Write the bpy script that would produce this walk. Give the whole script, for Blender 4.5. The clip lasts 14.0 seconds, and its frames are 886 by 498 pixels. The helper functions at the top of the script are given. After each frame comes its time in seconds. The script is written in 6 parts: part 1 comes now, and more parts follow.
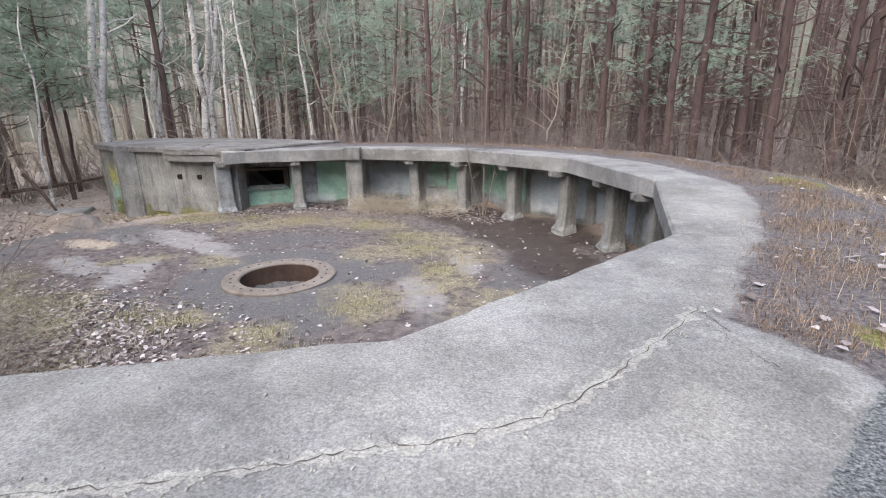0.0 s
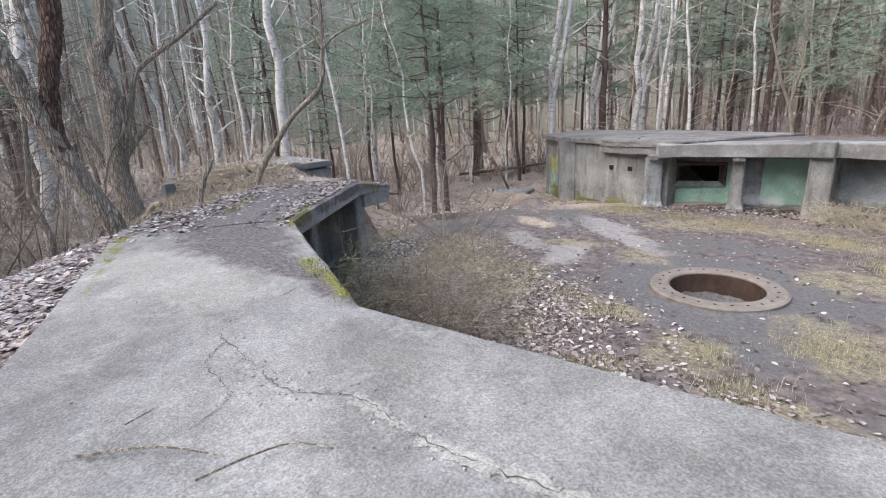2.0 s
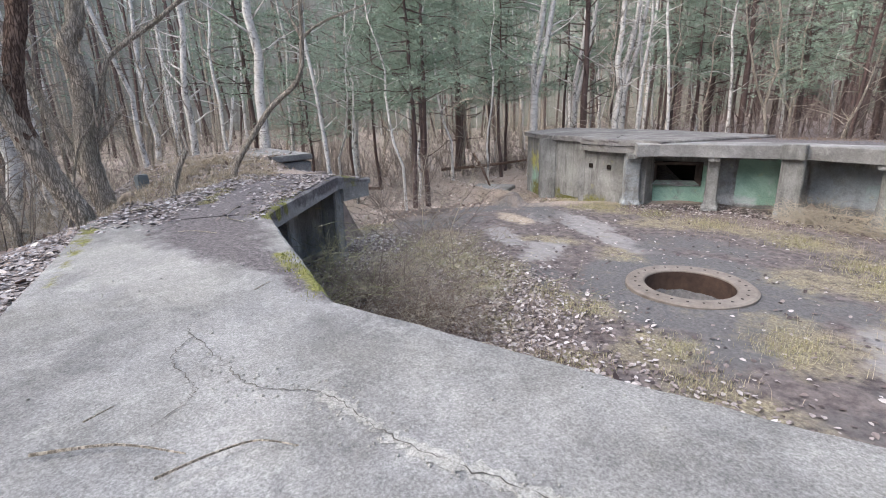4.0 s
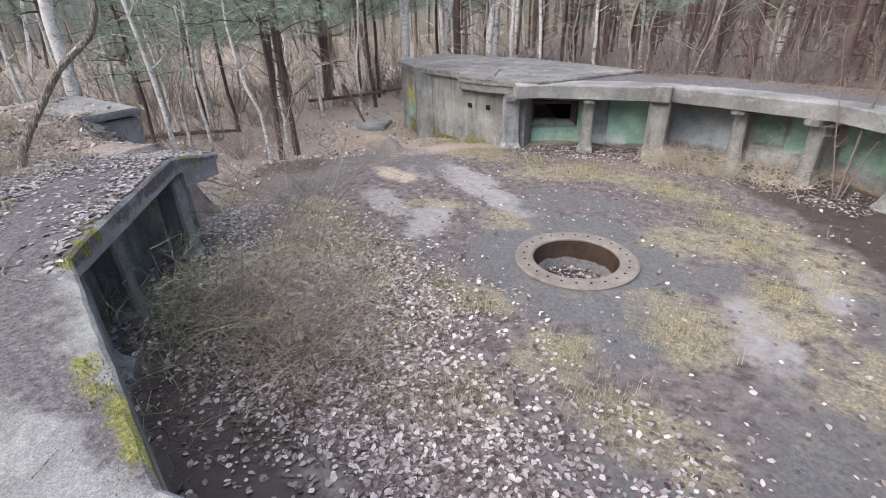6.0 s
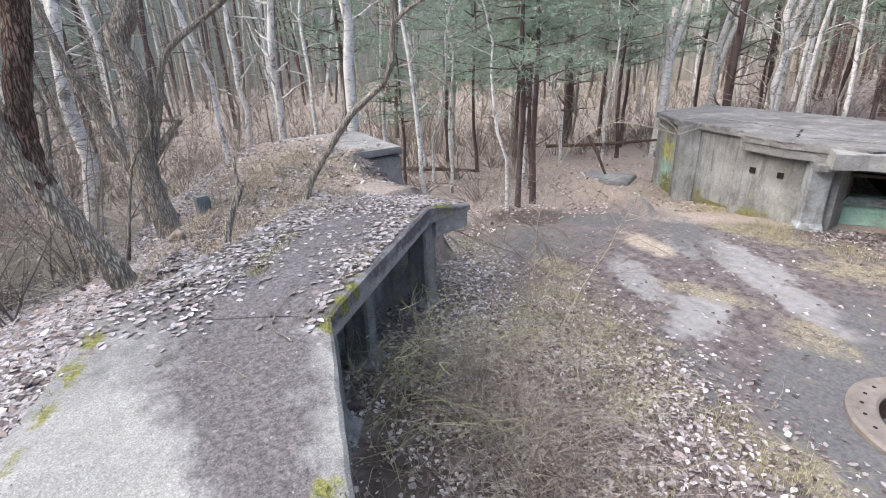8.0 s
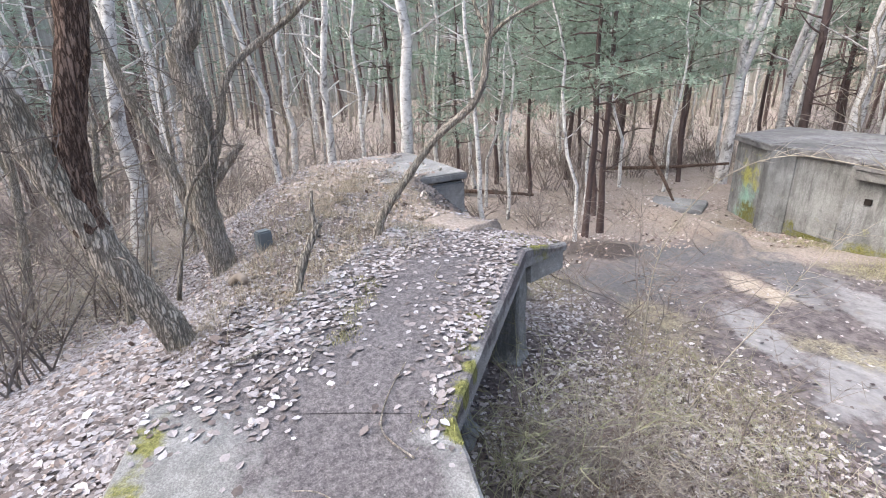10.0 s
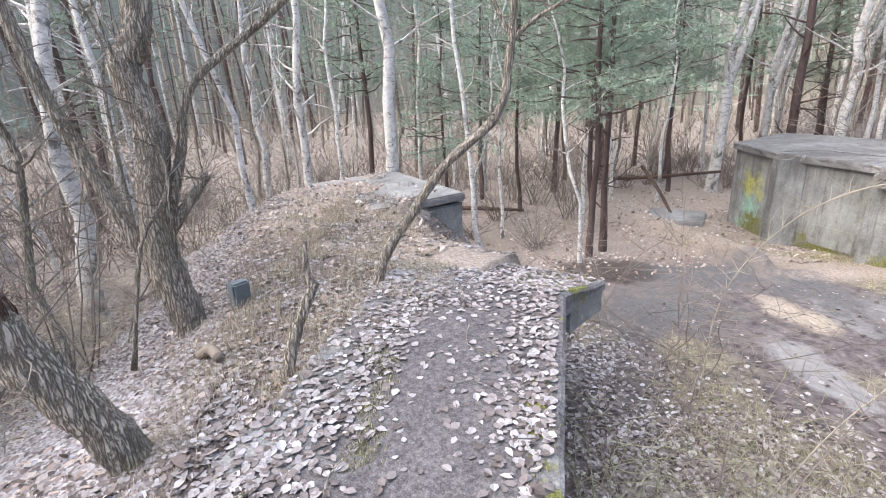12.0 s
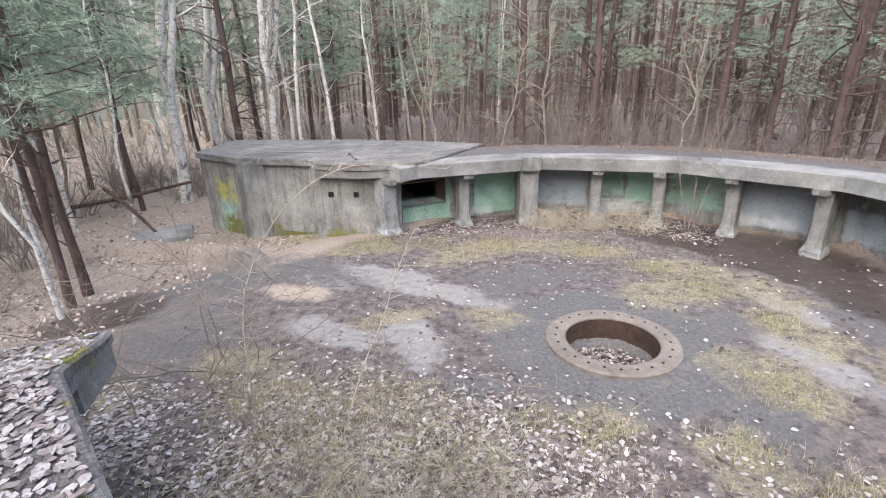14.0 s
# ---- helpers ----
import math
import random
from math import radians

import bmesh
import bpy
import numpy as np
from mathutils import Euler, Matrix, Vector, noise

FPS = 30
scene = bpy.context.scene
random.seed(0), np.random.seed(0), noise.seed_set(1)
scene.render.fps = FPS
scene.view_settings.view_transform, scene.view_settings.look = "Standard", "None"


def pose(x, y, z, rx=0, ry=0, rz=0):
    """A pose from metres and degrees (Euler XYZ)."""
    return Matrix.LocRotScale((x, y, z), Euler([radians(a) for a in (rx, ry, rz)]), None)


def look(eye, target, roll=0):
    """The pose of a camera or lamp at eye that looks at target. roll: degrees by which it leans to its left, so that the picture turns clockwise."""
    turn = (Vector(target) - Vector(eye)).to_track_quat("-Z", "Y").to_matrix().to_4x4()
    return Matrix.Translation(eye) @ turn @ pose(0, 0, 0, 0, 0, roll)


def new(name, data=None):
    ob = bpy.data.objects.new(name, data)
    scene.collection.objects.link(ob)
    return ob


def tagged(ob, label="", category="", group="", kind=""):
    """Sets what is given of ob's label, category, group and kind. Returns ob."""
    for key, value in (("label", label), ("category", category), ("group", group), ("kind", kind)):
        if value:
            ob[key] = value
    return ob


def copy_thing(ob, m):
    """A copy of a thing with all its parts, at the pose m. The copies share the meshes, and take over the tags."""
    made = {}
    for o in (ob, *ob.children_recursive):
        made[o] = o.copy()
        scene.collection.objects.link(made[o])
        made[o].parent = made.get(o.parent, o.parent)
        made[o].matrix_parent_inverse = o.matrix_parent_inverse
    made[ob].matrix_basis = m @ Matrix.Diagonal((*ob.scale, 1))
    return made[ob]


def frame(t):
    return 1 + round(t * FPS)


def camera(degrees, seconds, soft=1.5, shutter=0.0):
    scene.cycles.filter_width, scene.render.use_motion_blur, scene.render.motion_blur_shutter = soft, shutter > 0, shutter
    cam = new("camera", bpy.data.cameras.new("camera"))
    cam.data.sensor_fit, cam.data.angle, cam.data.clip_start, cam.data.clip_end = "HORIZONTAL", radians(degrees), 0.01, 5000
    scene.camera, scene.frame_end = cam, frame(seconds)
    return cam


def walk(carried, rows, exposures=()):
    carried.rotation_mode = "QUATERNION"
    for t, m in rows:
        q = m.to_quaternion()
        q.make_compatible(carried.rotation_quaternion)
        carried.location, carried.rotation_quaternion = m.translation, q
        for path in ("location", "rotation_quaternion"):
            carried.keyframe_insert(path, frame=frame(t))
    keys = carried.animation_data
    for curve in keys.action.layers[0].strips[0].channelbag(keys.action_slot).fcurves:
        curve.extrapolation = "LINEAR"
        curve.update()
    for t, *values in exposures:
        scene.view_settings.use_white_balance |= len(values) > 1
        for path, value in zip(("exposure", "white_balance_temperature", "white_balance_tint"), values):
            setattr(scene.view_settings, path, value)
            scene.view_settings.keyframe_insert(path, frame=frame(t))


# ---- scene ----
cam = camera(85.4, 14.0, soft=1.0)
PATH = [
    (0, (0.096, 0.854, 2.879), (-0.147, 2.759, 2.318), -0.8),
    (0.5, (-0.035, 0.661, 2.99), (-0.557, 2.51, 2.435), -1.2),
    (1, (-0.253, 0.622, 3.072), (-1.142, 2.322, 2.506), -1.6),
    (1.5, (-0.56, 0.784, 2.976), (-1.827, 2.229, 2.422), -2.2),
    (2, (-0.734, 0.826, 2.953), (-2.272, 1.982, 2.408), -3.2),
    (2.2, (-0.708, 0.792, 2.889), (-2.318, 1.86, 2.369), -3.4),
    (4.3, (-0.712, 0.922, 2.954), (-2.163, 2.173, 2.381), -2.2),
    (4.5, (-0.779, 1.017, 2.914), (-2.201, 2.298, 2.331), -2.5),
    (4.6, (-0.835, 1.084, 2.91), (-2.235, 2.381, 2.311), -2.3),
    (4.7, (-0.912, 1.171, 2.935), (-2.295, 2.484, 2.33), -1.0),
    (5, (-1.22, 1.406, 3.222), (-2.586, 2.774, 2.71), -0.1),
    (5.5, (-1.391, 1.595, 3.651), (-2.548, 2.992, 2.809), 0.1),
    (6, (-1.51, 1.824, 3.783), (-2.57, 3.253, 2.87), -1.7),
    (6.5, (-1.704, 2.052, 3.856), (-3.018, 3.27, 2.967), -3.9),
    (7, (-2.084, 2.035, 3.874), (-3.579, 3.066, 3.037), -3.0),
    (7.5, (-2.52, 1.978, 3.881), (-4.085, 2.959, 3.113), -2.2),
    (8, (-2.996, 2.122, 3.841), (-4.635, 2.994, 3.097), -2.0),
    (8.5, (-3.352, 2.175, 3.823), (-5.054, 2.887, 3.052), -3.6),
    (9, (-3.79, 2.051, 3.843), (-5.498, 2.757, 3.078), -3.1),
    (9.2, (-3.944, 2.002, 3.845), (-5.646, 2.75, 3.107), -2.6),
    (11.3, (-5.271, 1.698, 3.873), (-6.989, 2.499, 3.234), -1.8),
    (11.5, (-5.441, 1.746, 3.847), (-7.141, 2.572, 3.194), -1.4),
    (12, (-5.76, 1.916, 3.885), (-7.428, 2.813, 3.243), -3.0),
    (12.5, (-6.032, 1.984, 3.904), (-7.46, 3.209, 3.226), -2.6),
    (13, (-6.211, 2.01, 3.931), (-7.259, 3.573, 3.255), -2.4),
    (13.5, (-6.143, 2.093, 3.908), (-6.748, 3.876, 3.234), -2.1),
    (14, (-6.028, 2.126, 3.83), (-6.13, 4.006, 3.157), -1.5),
]
walk(cam, [(t, look(eye, target, roll)) for t, eye, target, roll in PATH],
     [(0, 1.1), (2.2, 1.13), (4.5, 1.12), (6.5, 1.17), (9.0, 1.57), (12.0, 1.6), (13.0, 1.58), (14.0, 1.36)])

# ---- light ----
world = bpy.data.worlds.new("world")
scene.world = world
world.use_nodes = True
wn = world.node_tree
sky = wn.nodes.new("ShaderNodeTexSky")
sky.sky_type = "NISHITA"
sky.sun_disc = False
sky.sun_elevation, sky.sun_rotation = radians(42), radians(200)
sky.air_density, sky.dust_density, sky.ozone_density = 1.0, 2.5, 1.0
wn.links.new(sky.outputs[0], wn.nodes["Background"].inputs[0])
wn.nodes["Background"].inputs[1].default_value = 0.15
sun = new("sun", bpy.data.lights.new("sun", "SUN"))
sun.data.energy, sun.data.angle, sun.data.color = 1.45, radians(95), (1.0, 0.965, 0.91)
sun.matrix_world = look((0, 0, 30), (4, 12, 0))
scene.view_settings.exposure = 1.1


# ---- materials ----
def nodes_of(name):
    m = bpy.data.materials.new(name)
    m.use_nodes = True
    nt = m.node_tree
    return m, nt, nt.nodes["Principled BSDF"]


def link(nt, a, b):
    nt.links.new(a, b)


def coords(nt, scale=(1, 1, 1), rnd=False):
    tc = nt.nodes.new("ShaderNodeTexCoord")
    mp = nt.nodes.new("ShaderNodeMapping")
    mp.inputs["Scale"].default_value = scale
    link(nt, tc.outputs["Object"], mp.inputs[0])
    if rnd:
        oi = nt.nodes.new("ShaderNodeObjectInfo")
        mul = nt.nodes.new("ShaderNodeMath")
        mul.operation = "MULTIPLY"
        mul.inputs[1].default_value = 37.0
        link(nt, oi.outputs["Random"], mul.inputs[0])
        link(nt, mul.outputs[0], mp.inputs["Location"])
    return mp.outputs[0]


def noisy(nt, vec, scale, detail=6, rough=0.6, distort=0.0):
    n = nt.nodes.new("ShaderNodeTexNoise")
    n.inputs["Scale"].default_value = scale
    n.inputs["Detail"].default_value = detail
    n.inputs["Roughness"].default_value = rough
    n.inputs["Distortion"].default_value = distort
    link(nt, vec, n.inputs["Vector"])
    return n.outputs["Fac"]


def ramp(nt, fac, stops):
    r = nt.nodes.new("ShaderNodeValToRGB")
    el = r.color_ramp.elements
    while len(el) < len(stops):
        el.new(0.5)
    for e, (p, c) in zip(el, stops):
        e.position = p
        e.color = (*c, 1) if len(c) == 3 else (c[0], c[0], c[0], 1)
    link(nt, fac, r.inputs[0])
    return r.outputs[0]


def mixc(nt, fac, a, b, mode="MIX"):
    m = nt.nodes.new("ShaderNodeMix")
    m.data_type, m.blend_type = "RGBA", mode
    for src, k in ((fac, 0), (a, 6), (b, 7)):
        if isinstance(src, (int, float)):
            m.inputs[k].default_value = src
        elif isinstance(src, tuple):
            m.inputs[k].default_value = (*src, 1)
        else:
            link(nt, src, m.inputs[k])
    return m.outputs[2]


def mathn(nt, op, a, b=0.0):
    m = nt.nodes.new("ShaderNodeMath")
    m.operation = op
    m.use_clamp = True
    for src, k in ((a, 0), (b, 1)):
        if isinstance(src, (int, float)):
            m.inputs[k].default_value = src
        else:
            link(nt, src, m.inputs[k])
    return m.outputs[0]


def attr(nt, name):
    a = nt.nodes.new("ShaderNodeAttribute")
    a.attribute_name = name
    return a.outputs["Fac"]


def bumped(nt, bsdf, height, strength=0.4, dist=0.02):
    b = nt.nodes.new("ShaderNodeBump")
    b.inputs["Strength"].default_value = strength
    b.inputs["Distance"].default_value = dist
    link(nt, height, b.inputs["Height"])
    link(nt, b.outputs[0], bsdf.inputs["Normal"])


def masked(nt, name, vec, scale=6.0, soft=0.12, weight=0.9):
    """An attribute's edge broken up by noise."""
    n = noisy(nt, vec, scale, 10, 0.7)
    s = mathn(nt, "SUBTRACT", mathn(nt, "ADD", mathn(nt, "MULTIPLY", attr(nt, name), 0.5), mathn(nt, "MULTIPLY", n, weight / 2)), (weight - 0.9) / 4)
    return ramp(nt, s, [(0.41 - soft / 2, (0,)), (0.41 + soft / 2, (1,))])


def concrete(name, lo=(0.17, 0.168, 0.168), hi=(0.36, 0.355, 0.352), wall=False, tint=None):
    m, nt, bs = nodes_of(name)
    v = coords(nt)
    big = noisy(nt, v, 0.9, 9, 0.62)
    col = ramp(nt, big, [(0.34, lo), (0.5, tuple((a + b) / 2 for a, b in zip(lo, hi))), (0.64, hi)])
    patch = ramp(nt, noisy(nt, v, 2.3, 8, 0.68, 0.6), [(0.56, (0,)), (0.64, (1,))])
    col = mixc(nt, mathn(nt, "MULTIPLY", patch, 0.2 if wall else 0.35), col, (0.46, 0.455, 0.44))
    tone = ramp(nt, noisy(nt, v, 0.55, 7, 0.65, 0.4), [(0.44, (0,)), (0.6, (1,))])
    col = mixc(nt, mathn(nt, "MULTIPLY", tone, 0.15), col, (0.33, 0.315, 0.255))
    dark = ramp(nt, noisy(nt, v, 3.2, 10, 0.75), [(0.53, (0,)), (0.66, (1,))])
    col = mixc(nt, mathn(nt, "MULTIPLY", dark, 0.38), col, (0.13, 0.125, 0.12))
    if wall:
        vs = coords(nt, (2.6, 2.6, 0.35))
        st = ramp(nt, noisy(nt, vs, 2.2, 10, 0.75), [(0.46, (0,)), (0.62, (1,))])
        col = mixc(nt, mathn(nt, "MULTIPLY", st, 0.6), col, (0.1, 0.098, 0.092))
        chip = ramp(nt, noisy(nt, v, 4.5, 10, 0.8), [(0.6, (0,)), (0.66, (1,))])
        col = mixc(nt, mathn(nt, "MULTIPLY", chip, 0.6), col, (0.07, 0.066, 0.06))
        vs2 = coords(nt, (1.0, 1.0, 0.4))
        st2 = ramp(nt, noisy(nt, vs2, 3.1, 6, 0.7), [(0.56, (0,)), (0.7, (1,))])
        col = mixc(nt, mathn(nt, "MULTIPLY", st2, 0.22), col, (0.5, 0.5, 0.48))
    if tint:
        pm = masked(nt, "paint", v, 2.6, 0.1)
        green = ramp(nt, noisy(nt, v, 1.4, 5, 0.6), [(0.35, (0.27, 0.46, 0.37)), (0.65, (0.46, 0.69, 0.57))])
        col = mixc(nt, mathn(nt, "MULTIPLY", pm, 0.9), col, green)
        bm = masked(nt, "blue", v, 3.0, 0.14)
        col = mixc(nt, mathn(nt, "MULTIPLY", bm, 0.75), col, (0.46, 0.52, 0.58))
        ym = masked(nt, "yellow", v, 3.0, 0.16, 1.9)
        col = mixc(nt, mathn(nt, "MULTIPLY", ym, 0.75), col, (0.55, 0.52, 0.13))
        wm = masked(nt, "white", v, 4.0, 0.12)
        col = mixc(nt, mathn(nt, "MULTIPLY", wm, 0.7), col, (0.66, 0.69, 0.7))
    pl = masked(nt, "pale", v, 3.0, 0.16, 1.4)
    col = mixc(nt, mathn(nt, "MULTIPLY", pl, 0.5), col, (0.37, 0.36, 0.335))
    dm = masked(nt, "dirt", v, 3.5, 0.13, 1.2)
    soil = ramp(nt, noisy(nt, v, 22, 10, 0.8), [(0.38, (0.045, 0.039, 0.042)), (0.62, (0.21, 0.186, 0.19))])
    gm = masked(nt, "gravel", v, 9.0, 0.06)
    col = mixc(nt, gm, col, ramp(nt, noisy(nt, v, 60, 6, 0.8), [(0.4, (0.03, 0.034, 0.038)), (0.62, (0.3, 0.31, 0.32))]))
    col = mixc(nt, mathn(nt, "MULTIPLY", dm, 0.9), col, soil)
    mm = masked(nt, "moss", v, 7.0, 0.1)
    moss = ramp(nt, noisy(nt, v, 30, 5, 0.7), [(0.3, (0.08, 0.082, 0.03)), (0.7, (0.3, 0.29, 0.1))])
    col = mixc(nt, mm, col, moss)
    grain = noisy(nt, v, 75, 5, 0.85)
    col = mixc(nt, 0.42, col, ramp(nt, grain, [(0.4, (0.14,)), (0.6, (0.86,))]), "OVERLAY")
    cell = nt.nodes.new("ShaderNodeTexVoronoi")
    cell.inputs["Scale"].default_value = 95
    link(nt, v, cell.inputs["Vector"])
    col = mixc(nt, 0.2, col, ramp(nt, cell.outputs["Color"], [(0.1, (0.15,)), (0.9, (0.85,))]), "OVERLAY")
    col = mixc(nt, 0.4, col, ramp(nt, noisy(nt, v, 17, 6, 0.75), [(0.3, (0.3,)), (0.7, (0.7,))]), "OVERLAY")
    vor = nt.nodes.new("ShaderNodeTexVoronoi")
    vor.inputs["Scale"].default_value = 60
    link(nt, v, vor.inputs["Vector"])
    speck = ramp(nt, vor.outputs["Distance"], [(0.12, (1,)), (0.3, (0,))])
    col = mixc(nt, mathn(nt, "MULTIPLY", speck, 0.22), col, (0.1, 0.1, 0.1))
    link(nt, col, bs.inputs["Base Color"])
    bs.inputs["Roughness"].default_value = 0.92
    bs.inputs["Specular IOR Level"].default_value = 0.25
    h = mixc(nt, 0.5, grain, noisy(nt, v, 14, 8, 0.7))
    bumped(nt, bs, h, 0.55, 0.02)
    return m


def plain(name, lo, hi, scale=8.0, rough=0.9, bump=0.4, metal=0.0, stretch=(1, 1, 1), rnd=False, dist=0.02):
    m, nt, bs = nodes_of(name)
    v = coords(nt, stretch, rnd)
    n1 = noisy(nt, v, scale, 8, 0.68)
    n2 = noisy(nt, v, scale * 0.17, 4, 0.6)
    c = ramp(nt, n1, [(0.3, lo), (0.7, hi)])
    c = mixc(nt, 0.5, c, ramp(nt, n2, [(0.3, lo), (0.7, hi)]))
    link(nt, c, bs.inputs["Base Color"])
    bs.inputs["Roughness"].default_value, bs.inputs["Metallic"].default_value = rough, metal
    bs.inputs["Specular IOR Level"].default_value = 0.2
    if bump:
        bumped(nt, bs, n1, bump, dist)
    return m


def furrowed(name, lo, hi, scale=16.0, squash=0.16, depth=0.05, moss=None):
    """Ridged bark: long plates with dark furrows between them."""
    m, nt, bs = nodes_of(name)
    v = coords(nt, (1, 1, squash), True)
    warp = mixc(nt, 0.12, v, noisy(nt, v, scale * 0.5, 5, 0.7), "ADD")
    vor = nt.nodes.new("ShaderNodeTexVoronoi")
    vor.feature = "DISTANCE_TO_EDGE"
    vor.inputs["Scale"].default_value = scale
    link(nt, warp, vor.inputs["Vector"])
    plate = ramp(nt, vor.outputs["Distance"], [(0.0, (0,)), (0.2, (1,))])
    fine = noisy(nt, v, scale * 3, 9, 0.75)
    c = ramp(nt, fine, [(0.3, lo), (0.7, hi)])
    c = mixc(nt, ramp(nt, noisy(nt, coords(nt, (1, 1, 0.6), True), 2.2, 6, 0.7), [(0.5, (0,)), (0.7, (0.6,))]), c, moss or lo)
    dark = tuple(0.6 * a for a in lo)
    c = mixc(nt, plate, dark, c)
    link(nt, c, bs.inputs["Base Color"])
    bs.inputs["Roughness"].default_value = 0.95
    bs.inputs["Specular IOR Level"].default_value = 0.15
    bumped(nt, bs, mixc(nt, 0.35, plate, fine), 1.0, depth)
    return m


def birch_bark():
    m, nt, bs = nodes_of("birch_bark")
    v = coords(nt, (1, 1, 1), True)
    base = ramp(nt, noisy(nt, v, 9.0, 8, 0.75), [(0.3, (0.42, 0.39, 0.36)), (0.62, (0.78, 0.76, 0.73))])
    flat = coords(nt, (1.6, 1.6, 4.0), True)
    marks = ramp(nt, noisy(nt, flat, 3.4, 9, 0.75, 0.8), [(0.55, (0,)), (0.6, (1,))])
    patch = ramp(nt, noisy(nt, coords(nt, (1, 1, 0.7), True), 2.6, 9, 0.75, 0.5), [(0.54, (0,)), (0.6, (1,))])
    c = mixc(nt, mathn(nt, "MAXIMUM", mathn(nt, "MULTIPLY", marks, 0.75), mathn(nt, "MULTIPLY", patch, 0.85)), base, (0.1, 0.085, 0.075))
    link(nt, c, bs.inputs["Base Color"])
    bs.inputs["Roughness"].default_value = 0.8
    bumped(nt, bs, marks, 0.3, 0.01)
    return m


def island(name, stops, rough=0.85, trans=0.0):
    m, nt, bs = nodes_of(name)
    g = nt.nodes.new("ShaderNodeNewGeometry")
    c = ramp(nt, g.outputs["Random Per Island"], stops)
    v = coords(nt)
    c = mixc(nt, 0.35, c, ramp(nt, noisy(nt, v, 60, 3, 0.6), [(0.3, (0.3,)), (0.7, (0.72,))]), "OVERLAY")
    link(nt, c, bs.inputs["Base Color"])
    bs.inputs["Roughness"].default_value = rough
    bs.inputs["Specular IOR Level"].default_value = 0.25
    return m


CONC = concrete("concrete_slab")
WALLC = concrete("concrete_wall", (0.17, 0.17, 0.165), (0.4, 0.4, 0.39), wall=True, tint=True)
ROOFC = concrete("roof_concrete", (0.13, 0.127, 0.124), (0.27, 0.262, 0.256))
# niche sides and head: darker brown than the wall
NICHEC = plain("brown_niche", (0.05, 0.037, 0.033), (0.2, 0.155, 0.135), 6, 0.9, 0.4)
RUST = plain("rusty_steel", (0.14, 0.115, 0.1), (0.34, 0.3, 0.265), 9, 0.8, 0.5, 0.15)
RUSTD = plain("dark_rusty_steel", (0.04, 0.028, 0.024), (0.13, 0.085, 0.065), 7, 0.8, 0.5, 0.2)
BARK = furrowed("grey_bark", (0.38, 0.33, 0.275), (0.9, 0.8, 0.68), 34, 0.13, 0.03, (0.27, 0.26, 0.15))
BARKD = furrowed("brown_bark", (0.13, 0.085, 0.068), (0.42, 0.3, 0.24), 30, 0.15, 0.035)
PINEB = plain("pine_bark", (0.045, 0.033, 0.031), (0.18, 0.128, 0.116), 9, 0.95, 0.8, 0, (1, 1, 0.3), True, 0.03)
BIRCHB = birch_bark()
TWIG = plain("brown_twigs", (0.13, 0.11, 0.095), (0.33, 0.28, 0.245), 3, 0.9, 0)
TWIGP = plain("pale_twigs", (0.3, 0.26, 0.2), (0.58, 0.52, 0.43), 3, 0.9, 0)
# darker copy of the brown twigs, forest shade put into the colour
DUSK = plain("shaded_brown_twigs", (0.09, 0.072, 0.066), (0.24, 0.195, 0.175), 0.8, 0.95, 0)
NEEDLE = island("pine_needles", [(0.0, (0.17, 0.23, 0.17)), (0.5, (0.28, 0.36, 0.28)), (1.0, (0.42, 0.5, 0.4))])
LEAF = island("dead_leaves", [(0.0, (0.11, 0.088, 0.08)), (0.3, (0.23, 0.195, 0.186)), (0.65, (0.355, 0.32, 0.318)), (0.9, (0.44, 0.412, 0.415)), (1.0, (0.54, 0.515, 0.52))], 0.7)
LEAFP = island("damp_leaves", [(0.0, (0.06, 0.045, 0.045)), (0.35, (0.19, 0.152, 0.145)), (0.7, (0.35, 0.305, 0.295)), (0.9, (0.48, 0.44, 0.43)), (1.0, (0.6, 0.565, 0.56))], 0.6)
LEAFB = island("forest_leaves", [(0.0, (0.18, 0.135, 0.115)), (0.5, (0.4, 0.315, 0.27)), (0.85, (0.55, 0.465, 0.415)), (1.0, (0.68, 0.61, 0.56))], 0.8)
OLIVE = plain("olive_canes", (0.2, 0.2, 0.11), (0.42, 0.4, 0.26), 3, 0.8, 0)
STRAW = island("dry_grass", [(0.0, (0.22, 0.175, 0.12)), (0.6, (0.41, 0.345, 0.25)), (1.0, (0.54, 0.48, 0.37))])
MOSSB = island("moss_blades", [(0.0, (0.12, 0.13, 0.035)), (0.6, (0.28, 0.28, 0.08)), (1.0, (0.42, 0.41, 0.15))])
WOOD = plain("weathered_wood", (0.16, 0.13, 0.11), (0.34, 0.29, 0.24), 12, 0.9, 0.6, 0, (1, 1, 0.2))
# near-black for holes, cracks and the niche back: shade given as colour
GAPSHADE = plain("gap_shade", (0.012, 0.01, 0.009), (0.035, 0.027, 0.023), 10, 0.9, 0.4)
PLASTIC = plain("grey_plastic", (0.11, 0.13, 0.14), (0.2, 0.22, 0.23), 4, 0.5, 0.1)


